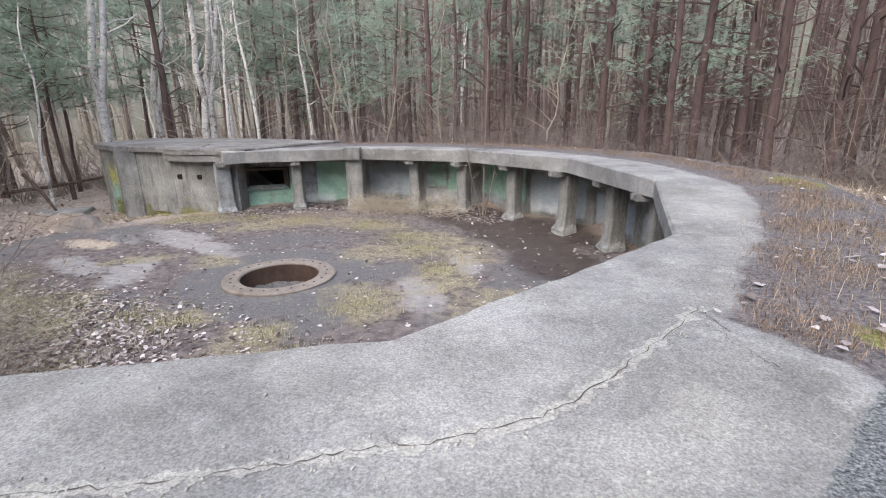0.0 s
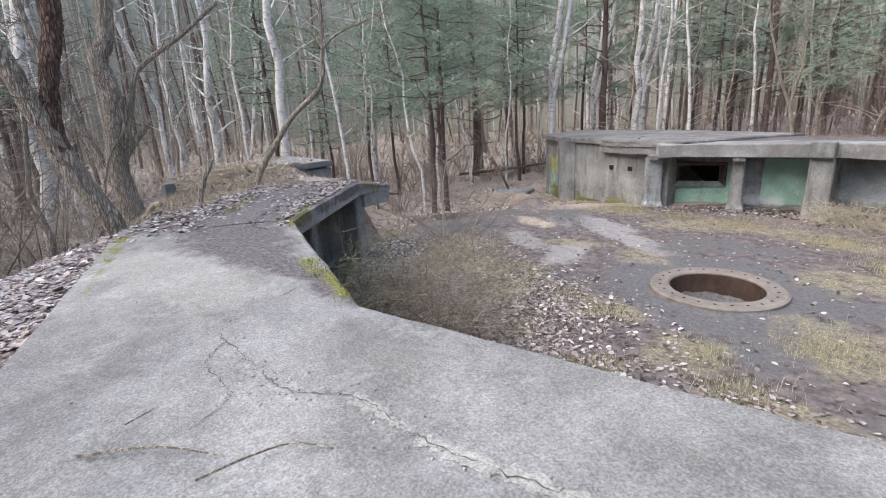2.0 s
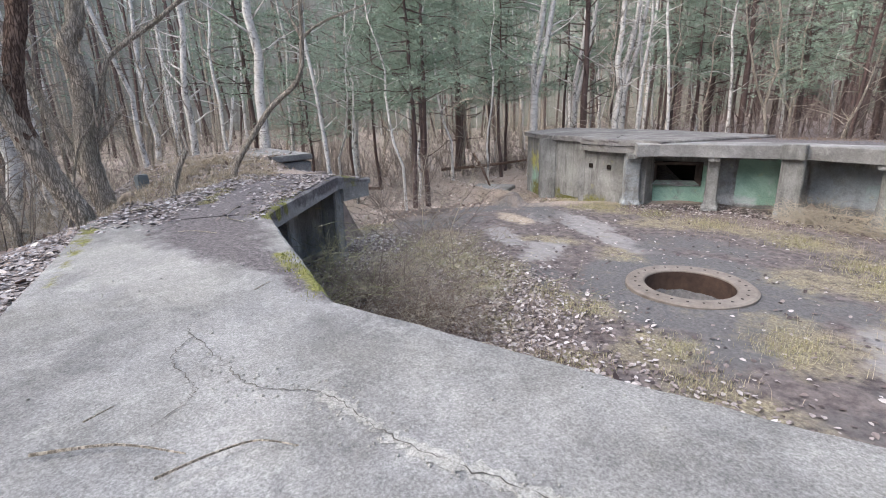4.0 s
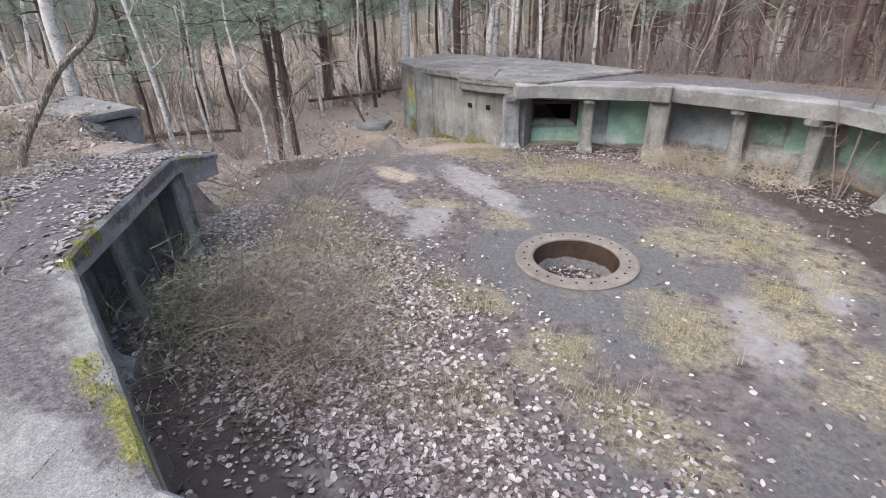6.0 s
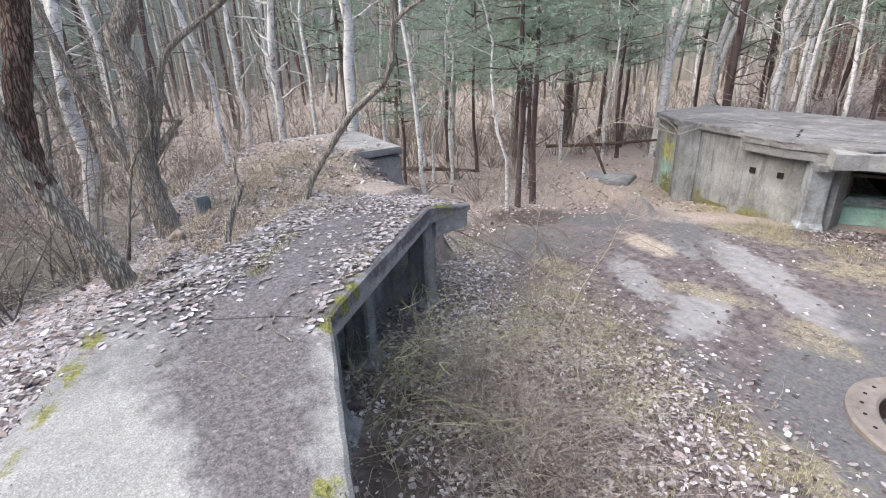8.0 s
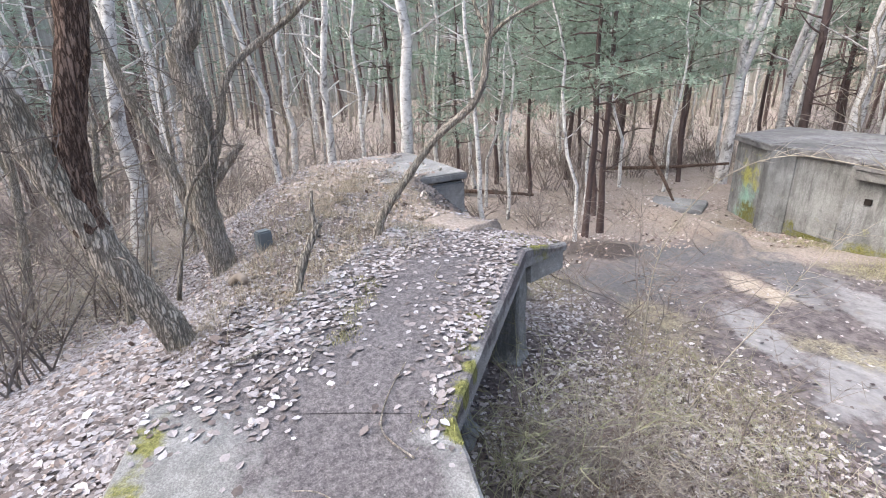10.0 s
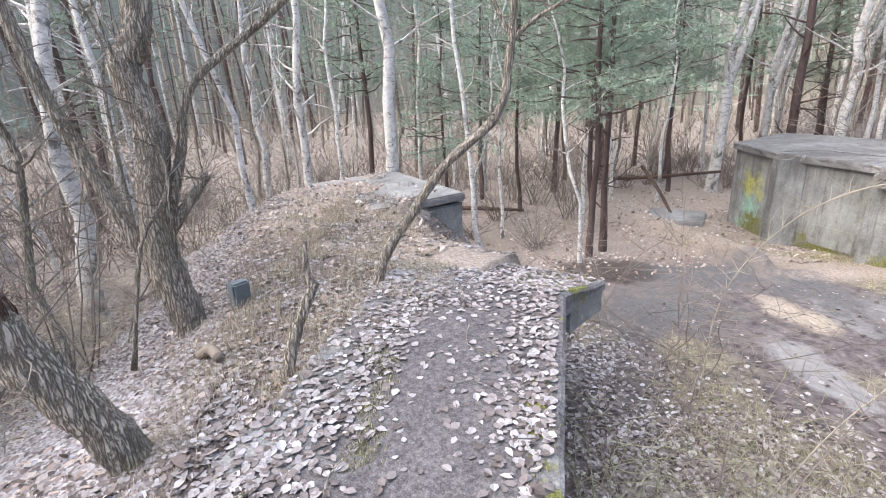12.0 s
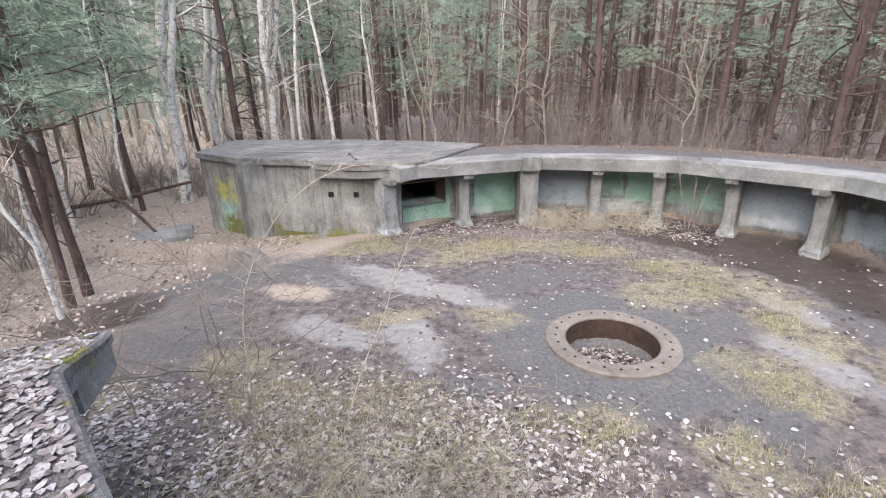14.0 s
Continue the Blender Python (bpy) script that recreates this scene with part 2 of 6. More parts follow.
def ground_mat():
    m, nt, bs = nodes_of("forest_ground")
    v = coords(nt)
    fine = noisy(nt, v, 22, 10, 0.75)
    base = ramp(nt, fine, [(0.36, (0.19, 0.15, 0.13)), (0.5, (0.37, 0.305, 0.265)), (0.64, (0.54, 0.465, 0.415))])
    base = mixc(nt, mathn(nt, "MULTIPLY", ramp(nt, noisy(nt, v, 0.5, 5, 0.6), [(0.42, (0,)), (0.66, (1,))]), 0.4), base, (0.24, 0.2, 0.14))
    dirt = ramp(nt, noisy(nt, v, 5, 10, 0.7), [(0.36, (0.068, 0.056, 0.057)), (0.64, (0.225, 0.192, 0.186))])
    col = mixc(nt, attr(nt, "pit"), base, dirt)
    grey = ramp(nt, noisy(nt, v, 7, 8, 0.65), [(0.3, (0.24, 0.228, 0.225)), (0.7, (0.4, 0.382, 0.375))])
    col = mixc(nt, mathn(nt, "MULTIPLY", masked(nt, "conc", v, 2.2, 0.12, 1.7), 0.85), col, grey)
    tar = ramp(nt, noisy(nt, v, 18, 8, 0.7), [(0.36, (0.1, 0.096, 0.098)), (0.64, (0.175, 0.168, 0.17))])
    col = mixc(nt, masked(nt, "tar", v, 2.2, 0.2, 1.6), col, tar)
    sand = ramp(nt, noisy(nt, v, 20, 6, 0.6), [(0.3, (0.3, 0.24, 0.18)), (0.7, (0.5, 0.43, 0.36))])
    col = mixc(nt, masked(nt, "sand", v, 2.2, 0.22, 1.5), col, sand)
    moss = ramp(nt, noisy(nt, v, 26, 9, 0.75), [(0.36, (0.13, 0.105, 0.075)), (0.5, (0.28, 0.245, 0.165)), (0.64, (0.46, 0.41, 0.29))])
    gaps = ramp(nt, noisy(nt, v, 5, 9, 0.8), [(0.38, (0.1,)), (0.56, (0.95,))])
    col = mixc(nt, mathn(nt, "MULTIPLY", masked(nt, "moss", v, 1.9, 0.22, 2.0), gaps), col, moss)
    lit = ramp(nt, noisy(nt, v, 30, 10, 0.8), [(0.38, (0.05, 0.038, 0.036)), (0.5, (0.17, 0.135, 0.125)), (0.62, (0.4, 0.34, 0.325))])
    col = mixc(nt, masked(nt, "litter", v, 2.4, 0.2, 1.6), col, lit)
    wetm = masked(nt, "wet", v, 1.6, 0.1)
    col = mixc(nt, mathn(nt, "MULTIPLY", wetm, 0.8), col, (0.06, 0.045, 0.039))
    link(nt, col, bs.inputs["Base Color"])
    link(nt, ramp(nt, wetm, [(0.0, (0.95,)), (1.0, (0.45,))]), bs.inputs["Roughness"])
    bs.inputs["Specular IOR Level"].default_value = 0.3
    bumped(nt, bs, mixc(nt, 0.5, fine, noisy(nt, v, 60, 5, 0.7)), 0.7, 0.03)
    return m


GROUND = ground_mat()

# ---- plan of the emplacement: a twelve-sided ring round the gun bed ----
CX, CY = -3.86, 8.6
APO = 6.13          # inner edge of the ring, across flats
TURN0 = -88.0       # a corner of the twelve sides


def rpoly(th, ap):
    return ap / np.cos(np.radians((np.asarray(th, float) - TURN0) % 30 - 15))


def sstep(a, b, x):
    t = np.clip((np.asarray(x, float) - a) / (b - a), 0, 1)
    return t * t * (3 - 2 * t)


def wob(x, y, f=1.0, s=0.0):
    """Smooth unevenness between about -1 and 1."""
    x, y = np.asarray(x, float) * f, np.asarray(y, float) * f
    return (np.sin(1.3 * x + 2.1 * y + s) + np.sin(2.7 * x - 1.7 * y + 2.1 * s + 1) * 0.7 + np.sin(-0.7 * x + 4.3 * y + 3.7 * s) * 0.5
            + np.sin(6.1 * x + 3.3 * y + s * 1.3) * 0.3 + np.sin(-4.9 * x + 7.7 * y - s) * 0.25) / 2.2


def ztop(th):
    """Top of the ring's slab by direction from the middle."""
    th = (np.asarray(th, float) + 180) % 360 - 180
    return 1.67 + 0.13 * sstep(-50, 30, th) + 0.07 * sstep(-112, -122, th) - 0.16 * sstep(-147, -156, th) * (th < -100)


MOUND = np.array([(-8.9, 1.6), (-9.9, 1.9), (-10.4, 2.1), (-13.0, 2.6), (-16.8, 3.6), (-17.8, 5.0), (-17.8, 6.6), (-14.6, 6.6),
                  (-13.9, 5.4), (-12.2, 5.2), (-10.7, 5.9), (-10.3, 5.6), (-9.95, 4.3), (-9.2, 3.0)])


def poly_dist(x, y, poly):
    """Distance outside a polygon; minus inside."""
    x, y = np.asarray(x, float), np.asarray(y, float)
    best, inside = np.full(x.shape, 1e9), np.zeros(x.shape, bool)
    for (ax, ay), (bx, by) in zip(poly, np.roll(poly, -1, 0)):
        ex, ey = bx - ax, by - ay
        t = np.clip(((x - ax) * ex + (y - ay) * ey) / (ex * ex + ey * ey), 0, 1)
        best = np.minimum(best, np.hypot(x - ax - t * ex, y - ay - t * ey))
        cross = (ay > y) != (by > y)
        inside ^= cross & (x < (bx - ax) * (y - ay) / (by - ay + 1e-12) + ax)
    return np.where(inside, -best, best)


def ground_z(x, y):
    x, y = np.asarray(x, float), np.asarray(y, float)
    dx, dy = x - CX, y - CY
    r, th = np.hypot(dx, dy), np.degrees(np.arctan2(dy, dx))
    west = sstep(150, 156, th % 360) * (1 - sstep(203, 209, th % 360))
    block = sstep(124, 128, th % 360) * (1 - sstep(150, 156, th % 360))
    zw = -0.12 * np.clip(r - 6.8, 0, 4) - 0.03 * np.clip(r - 10.8, 0, 12)
    zfar = -0.15 + 0.5 * sstep(16, 40, r) + 0.25 * wob(x, y, 0.18)
    south = sstep(-170, -130, th) * (1 - sstep(-40, -10, th))
    reach = 5.5 + 2.5 * (1 - south)
    crest = 1.5 + 0.1 * (1 - south)
    zout = zfar + (crest - zfar) * (1 - sstep(0.3, reach, r - 8.3))
    zout = zout * (1 - block) + block * zw
    zin = 0.02 * wob(x, y, 1.1) + 0.05 * sstep(4.5, 6.5, r) * wob(x, y, 0.8, 2)
    late = 0.9 * sstep(108, 110, th) * (1 - sstep(125, 127, th))
    z = zin + (zout - zin) * sstep(7.45 + late, 7.9 + late, r)
    zwest = np.where(r > 22, zw + (zfar - zw) * sstep(22, 45, r), zw)
    zwest = zwest + 0.04 * wob(x, y, 0.7) * sstep(6, 9, r) + zin * (1 - sstep(6, 9, r))
    z = z * (1 - west) + zwest * west
    d = poly_dist(x, y, MOUND)
    north = sstep(4.6, 5.6, y)
    hill = 1.66 - (0.62 + 1.2 * north) * np.clip(d, 0, 50) + 0.06 * wob(x, y, 1.2, 1) + 0.1 * sstep(-12, -14, x)
    z = np.where((r > 7.5) & (d < 4), np.maximum(z, hill), z)
    # leaf heap on the pit floor beside the gallery
    z = z + 0.12 * np.exp(-(((x + 7.3) / 1.6) ** 2 + ((y - 5.6) / 1.5) ** 2))
    return z


def top_z(x, y):
    """Height of what one would step on: slab or ground."""
    dx, dy = np.asarray(x, float) - CX, np.asarray(y, float) - CY
    r, th = np.hypot(dx, dy), np.degrees(np.arctan2(dy, dx))
    on = (r > rpoly(th, APO) + 0.02) & (r < rpoly(th, 8.23)) & (th > -156) & (th < 127)
    return np.where(on, ztop(th), ground_z(x, y))


# ---- mesh helpers ----
class Shape:
    def __init__(self):
        self.v, self.f = [], []

    def box(self, sx, sy, sz, m=None, bev=0.0, taper=1.0):
        b = bmesh.new()
        bmesh.ops.create_cube(b, size=1)
        for q in b.verts:
            k = taper if q.co.z > 0 else 1
            q.co = Vector((q.co.x * sx * k, q.co.y * sy * k, q.co.z * sz))
        if bev:
            bmesh.ops.bevel(b, geom=list(b.edges), offset=bev, segments=2, affect="EDGES")
        if m is not None:
            b.transform(m)
        n = len(self.v)
        b.verts.index_update()
        self.v += [tuple(q.co) for q in b.verts]
        self.f += [tuple(n + q.index for q in fc.verts) for fc in b.faces]
        b.free()
        return self

    def tube(self, pts, radii, sides=6, cap=True, ridge=0.0):
        n0 = len(self.v)
        pts = [Vector(p) for p in pts]
        up = Vector((0.31, 0.2, 0.93))
        for i, p in enumerate(pts):
            d = (pts[min(i + 1, len(pts) - 1)] - pts[max(i - 1, 0)]).normalized()
            a = d.cross(up)
            a = a.normalized() if a.length > 1e-3 else d.orthogonal().normalized()
            c = d.cross(a)
            for k in range(sides):
                w = 2 * math.pi * k / sides
                q = p + (a * math.cos(w) + c * math.sin(w)) * (radii[i] * (1 + ridge * (math.sin(k * 2.1 + i * 0.35) + 0.7 * math.sin(k * 4.7 - i * 0.9))))
                self.v.append((q.x, q.y, q.z))
        for i in range(len(pts) - 1):
            for k in range(sides):
                o = n0 + i * sides
                self.f.append((o + k, o + (k + 1) % sides, o + sides + (k + 1) % sides, o + sides + k))
        if cap and sides > 3:
            self.f.append(tuple(n0 + k for k in reversed(range(sides))))
            self.f.append(tuple(n0 + (len(pts) - 1) * sides + k for k in range(sides)))
        return self

    def prism(self, poly, z0, z1):
        n, k = len(self.v), len(poly)
        area = sum(a[0] * b[1] - b[0] * a[1] for a, b in zip(poly, poly[1:] + poly[:1]))
        if area < 0:
            poly = poly[::-1]
        self.v += [(x, y, z0) for x, y in poly] + [(x, y, z1) for x, y in poly]
        self.f.append(tuple(n + i for i in reversed(range(k))))
        self.f.append(tuple(n + k + i for i in range(k)))
        for i in range(k):
            j = (i + 1) % k
            self.f.append((n + i, n + j, n + k + j, n + k + i))
        return self


def part(name, shape, material, parent=None, label="", smooth=False, attrs=None):
    me = bpy.data.meshes.new(name)
    me.from_pydata(shape.v, [], shape.f)
    if smooth:
        me.polygons.foreach_set("use_smooth", [True] * len(me.polygons))
    for key, vals in (attrs or {}).items():
        a = me.attributes.new(key, "FLOAT", "POINT")
        a.data.foreach_set("value", np.asarray(vals, np.float32))
    me.materials.append(material)
    me.update()
    ob = new(name, me)
    if parent:
        ob.parent = parent
    if label:
        ob["label"] = label
    return ob


def empty(name, at=(0, 0, 0)):
    e = new(name)
    e.location = at
    return e


def polar(r, th, z=0.0):
    return (CX + r * math.cos(radians(th)), CY + r * math.sin(radians(th)), z)


def at_polar(r, th, z):
    """Axes: x outward, y along the ring."""
    return Matrix.Translation(polar(r, th, z)) @ Matrix.Rotation(radians(th), 4, "Z")


def sector(th0, th1, apin, apout, z0, zt, rows=10, step=0.75, rough=1.0, seed=0.0, tiers=2):
    """A lofted piece of the ring with a worn inner edge."""
    s = Shape()
    n = int(round((th1 - th0) / step)) + 1
    ths = [th0 + (th1 - th0) * i / (n - 1) for i in range(n)]
    top, width = [], 0
    for th in ths:
        a, b = float(rpoly(th, apin)), float(rpoly(th, apout))
        t = float(zt(th)) if callable(zt) else zt
        x, y, _ = polar(a, th)
        chip = 0.012 * rough * float(wob(x, y, 5.0, seed)) - 0.03 * rough * max(0.0, float(wob(x, y, 3.1, seed + 4)) - 0.75)
        prof = [(a, z0 + (t - z0) * k / tiers) for k in range(tiers)] + [(a - chip * 0.5, t - 0.03 + chip * 0.4), (a + 0.03 - chip, t - 0.004)]
        prof += [(a + 0.03 + (b - a - 0.06) * k / rows, t) for k in range(1, rows)]
        prof += [(b - 0.03, t - 0.004), (b, t - 0.035), (b, z0)]
        width = len(prof)
        for j, (r, z) in enumerate(prof):
            x, y, _ = polar(r, th)
            if tiers + 1 <= j < width - 3:
                z += 0.012 * rough * float(wob(x, y, 1.7, seed))
            s.v.append((x, y, z))
    for i in range(n - 1):
        for j in range(width):
            a, b = i * width + j, i * width + (j + 1) % width
            s.f.append((a, a + width, b + width, b))
    s.f.append(tuple(range(width)))
    s.f.append(tuple((n - 1) * width + j for j in reversed(range(width))))
    return s


def blobs(s, spots):
    """Strength of spots (x, y, rx, ry, degrees) at a shape's points."""
    v = np.array(s.v)
    out = np.zeros(len(v))
    for x, y, rx, ry, deg in spots:
        c, sn = math.cos(radians(deg)), math.sin(radians(deg))
        dx, dy = v[:, 0] - x, v[:, 1] - y
        u, w = (dx * c + dy * sn) / rx, (-dx * sn + dy * c) / ry
        out = np.maximum(out, np.clip(1.0 - 0.63 * np.sqrt(u * u + w * w), 0, 1))
    return out


# ---- ground: one sheet from the gun bed to the horizon ----
def build_ground():
    rr = [0.0, 0.35, 0.65, 0.7, 0.95]
    rr += list(np.arange(1.05, 7.3, 0.125)) + list(np.arange(7.35, 8.2, 0.09)) + list(np.arange(8.25, 13, 0.2)) + list(np.arange(13.2, 24, 0.4))
    rr += list(np.arange(24.5, 50, 1.6)) + [55, 62, 70, 85, 110, 160, 260, 500, 1000, 2000]
    na = 540
    rr = np.array(rr)
    ang = np.radians(np.arange(na) * 360 / na)
    R, A = np.meshgrid(rr, ang, indexing="ij")
    X, Y = CX + R * np.cos(A), CY + R * np.sin(A)
    Z = ground_z(X, Y)
    Z = np.where(R < 0.67, -0.62 + 0.05 * wob(X, Y, 6), Z)
    Z = np.where(R > 90, Z * 0 + 0.3, Z)
    Z = Z + np.where((R > 1.2) & (R < 40), 0.012 * wob(X, Y, 5.3, 3), 0)
    s = Shape()
    s.v = list(zip(X.ravel().tolist(), Y.ravel().tolist(), Z.ravel().tolist()))
    for i in range(len(rr) - 1):
        o, p = i * na, (i + 1) * na
        for k in range(na):
            j = (k + 1) % na
            s.f.append((o + k, p + k, p + j, o + j) if i else (o, p + k, p + j))
    r, th = np.hypot(X - CX, Y - CY).ravel(), np.degrees(np.arctan2(Y - CY, X - CX)).ravel()
    pit = (1 - sstep(6.6, 7.2, r)) * 1.0
    pit = np.maximum(pit, sstep(150, 158, th % 360) * (1 - sstep(196, 206, th % 360)) * (1 - sstep(8, 11, r)) * 0.75)
    tar = (1 - sstep(1.5, 2.1, r)) * 0.85
    tar = np.maximum(tar, blobs(s, [(-4.7, 11.1, 1.3, 0.5, 0), (-9.6, 11.6, 1.6, 0.7, 150), (-10.8, 8.8, 1.4, 1.2, 40), (-11.5, 11.0, 1.6, 1.2, 40), (-5.9, 7.0, 0.5, 0.9, 20), (-5.4, 10.4, 0.5, 0.5, 0), (-1.9, 9.2, 0.5, 0.5, 0), (-1.6, 4.7, 1.6, 0.9, 10), (-0.3, 6.0, 1.0, 1.4, 0), (-2.6, 6.9, 0.6, 0.8, 0), (0.4, 8.8, 0.6, 1.6, 0)]) * 0.8)
    moss = blobs(s, [(-5.6, 12.8, 1.2, 0.5, 10), (-4.4, 13.0, 1.0, 0.45, 0), (-1.4, 11.4, 0.9, 0.5, -25), (-0.6, 10.4, 0.5, 0.8, 30), (-0.9, 8.9, 0.5, 0.9, 10), (-7.3, 9.4, 0.7, 0.3, 20),
                     (-9.4, 8.0, 0.7, 0.4, 0), (-8.6, 7.2, 0.7, 0.5, 20), (-8.3, 12.9, 1.1, 0.4, 15), (-2.0, 7.7, 0.6, 0.8, 30), (-3.7, 4.95, 0.5, 0.6, 0), (-2.07, 5.6, 0.5, 0.4, 30), (-2.5, 10.3, 0.8, 0.6, 40),
                     (-4.6, 6.7, 0.6, 0.4, 20), (-1.7, 10.4, 0.6, 0.5, 40), (-3.2, 12.6, 0.9, 0.35, -10), (-7.3, 7.0, 0.8, 0.5, 20), (0.1, 7.6, 0.7, 0.6, 20), (-5.6, 9.4, 0.5, 0.4, 0), (-1.5, 5.5, 0.4, 0.3, 0),
                     (3.8, 5.6, 0.8, 1.0, 0), (4.9, 7.4, 0.7, 1.4, 0), (-11.6, 6.9, 1.2, 0.5, 10), (-10.8, 14.3, 1.2, 0.35, 15), (-3.2, 6.2, 0.4, 0.5, 0), (-6.3, 12.2, 0.8, 0.35, 15), (-7.8, 6.3, 0.8, 0.5, 30), (-6.4, 6.3, 0.6, 0.4, 30)])
    conc = blobs(s, [(-7.9, 11.3, 1.25, 0.4, 160), (-6.2, 10.3, 1.2, 0.38, 155), (-6.9, 8.7, 0.4, 0.9, 20), (-8.3, 8.9, 0.9, 0.35, 150), (-1.2, 8.1, 0.35, 0.9, 20), (-9.0, 11.0, 0.8, 0.3, 150), (-0.6, 9.7, 0.25, 0.8, 20), (-7.2, 10.7, 1.3, 0.3, 155)])
    sand = blobs(s, [(-9.4, 10.42, 0.65, 0.3, 165), (-9.0, 10.5, 0.4, 0.2, 150)])
    litter = blobs(s, [(-7.2, 5.6, 1.6, 1.3, 30), (-5.0, 4.6, 1.6, 0.9, 20), (-6.3, 6.6, 0.7, 0.5, 30), (-3.2, 4.2, 1.2, 0.6, -10), (-4.5, 14.0, 1.6, 0.35, 0), (-7.0, 13.6, 1.0, 0.3, 20), (-2.4, 14.2, 1.0, 0.35, -15)])
    litter = np.maximum(litter, 0.8 * sstep(8.0, 8.6, r) * (1 - sstep(30, 90, r)) * (1 - pit) * (1 - sstep(110, 135, th % 360) * (1 - sstep(205, 215, th % 360))))
    wet = blobs(s, [(0.9, 12.2, 1.3, 1.6, 35), (-0.6, 13.4, 1.5, 0.9, -30), (0.3, 11.9, 0.9, 1.9, 35), (-0.8, 13.3, 1.4, 0.7, -30), (1.1, 10.0, 0.8, 1.5, 10), (1.8, 8.0, 0.7, 1.8, 0), (1.4, 12.6, 0.6, 1.2, 35), (-5.6, 3.2, 1.6, 0.5, -10), (-5.9, 3.7, 1.3, 0.45, -25), (-6.9, 4.2, 0.8, 0.4, 40)] + [(*polar(6.75, a)[:2], 0.5, 0.95, a) for a in (60, 72, 84, 96, 108)] + [(*polar(9.2, a)[:2], 1.1, 0.9, 0) for a in (171,)])
    return tagged(part("ground", s, GROUND, smooth=True, attrs=dict(pit=pit, tar=tar, moss=moss, conc=conc, sand=sand, litter=litter, wet=wet)),
                  "leaf-strewn forest ground with mossy pit floor", "ground", kind="structure")


build_ground()


# ---- the concrete ring ----
def slab_attrs(s, moss=(), dirt=(), pale=()):
    v = np.array(s.v)
    r, th = np.hypot(v[:, 0] - CX, v[:, 1] - CY), np.degrees(np.arctan2(v[:, 1] - CY, v[:, 0] - CX))
    edge = np.interp(th, [-47, -43, -34, -20, -3, 20, 60, 110], [9.0, 7.2, 7.0, 7.05, 7.3, 7.1, 6.8, 7.0])
    east = 0.85 * sstep(-0.15, 0.25, r - edge)
    grit = 0.9 * ((v[:, 0] - 1.16) * 0.61 - (v[:, 1] - 2.26) * 0.51 > 0) * (v[:, 2] > 1.4)
    return dict(gravel=grit, pale=np.where(v[:, 2] > 1.4, blobs(s, pale), 0), moss=np.where(v[:, 2] > 1.6 - 0.2 * (th < -145), blobs(s, moss), 0), dirt=np.where(v[:, 2] > 1.5, np.maximum(blobs(s, dirt), east), 0))


def edge_moss(th0, th1, r, n, rx=0.16, ry=0.12):
    return [(*polar(r + 0.05 * math.sin(i * 3.1), th0 + (th1 - th0) * i / max(1, n - 1))[:2], rx, ry, 30 * i) for i in range(n)]


WESTDIRT = [(-7.4, 2.6, 0.9, 0.7, 45), (-8.3, 3.2, 1.0, 0.8, 50), (-9.2, 4.2, 1.4, 1.1, 60), (-6.6, 2.2, 0.9, 0.6, 10), (-7.9, 1.9, 0.8, 0.5, 40), (-10.0, 5.2, 0.9, 0.8, 60)]
south = sector(-118, -28, APO, 8.25, -0.3, ztop, 14)
tagged(part("wall_south", south, CONC, smooth=False, attrs=slab_attrs(
    south, edge_moss(-101, -90, 6.26, 9, 0.08, 0.1) + [(*polar(float(rpoly(a, 8.13)), a)[:2], 0.3, 0.06, a + 90) for a in range(-118, -102, 3)] + [(-6.7, 2.95, 0.12, 0.1, 0), (2.15, 3.4, 0.14, 0.2, 0)],
    WESTDIRT[:2] + WESTDIRT[3:] + [(-5.8, 2.12, 0.9, 0.32, 5), (-4.9, 2.25, 0.8, 0.16, 10), (-4.2, 2.25, 0.5, 0.1, 0)],
    [(-5.4, 1.4, 1.3, 0.42, 8), (-6.2, 1.25, 0.5, 0.36, 0), (0.78, 2.41, 0.26, 0.14, 40), (0.1, 2.36, 0.3, 0.07, 25), (-0.33, 2.54, 0.12, 0.06, 0), (0.55, 2.35, 0.35, 0.2, 30), (0.9, 2.6, 0.3, 0.15, 60), (-0.45, 2.6, 0.12, 0.1, 0)]
    + edge_moss(-117, -103, 6.22, 12, 0.07, 0.07))),
    "weathered grey concrete parapet slab, cracked and stained", "wall", kind="structure")
gw = sector(-156.3, -118, APO, 8.25, 1.47, ztop, 12, seed=2)
tagged(part("roof_west", gw, CONC, attrs=slab_attrs(gw, edge_moss(-156, -150, 6.45, 7, 0.12, 0.2) + edge_moss(-133, -118, 6.3, 7, 0.1, 0.08) + edge_moss(-143, -140, 6.3, 2, 0.08, 0.06), WESTDIRT)),
       "leaf-covered concrete gallery roof with mossy edge", "roof", kind="structure")
ge = sector(-28, 127.5, APO, 8.5, 1.46, ztop, 12, seed=1)
tagged(part("roof_north", ge, CONC, attrs=slab_attrs(ge, [(4.4, 8.6, 0.3, 0.6, 0)], [])),
       "curved concrete gallery roof with litter along its back", "roof", kind="structure")

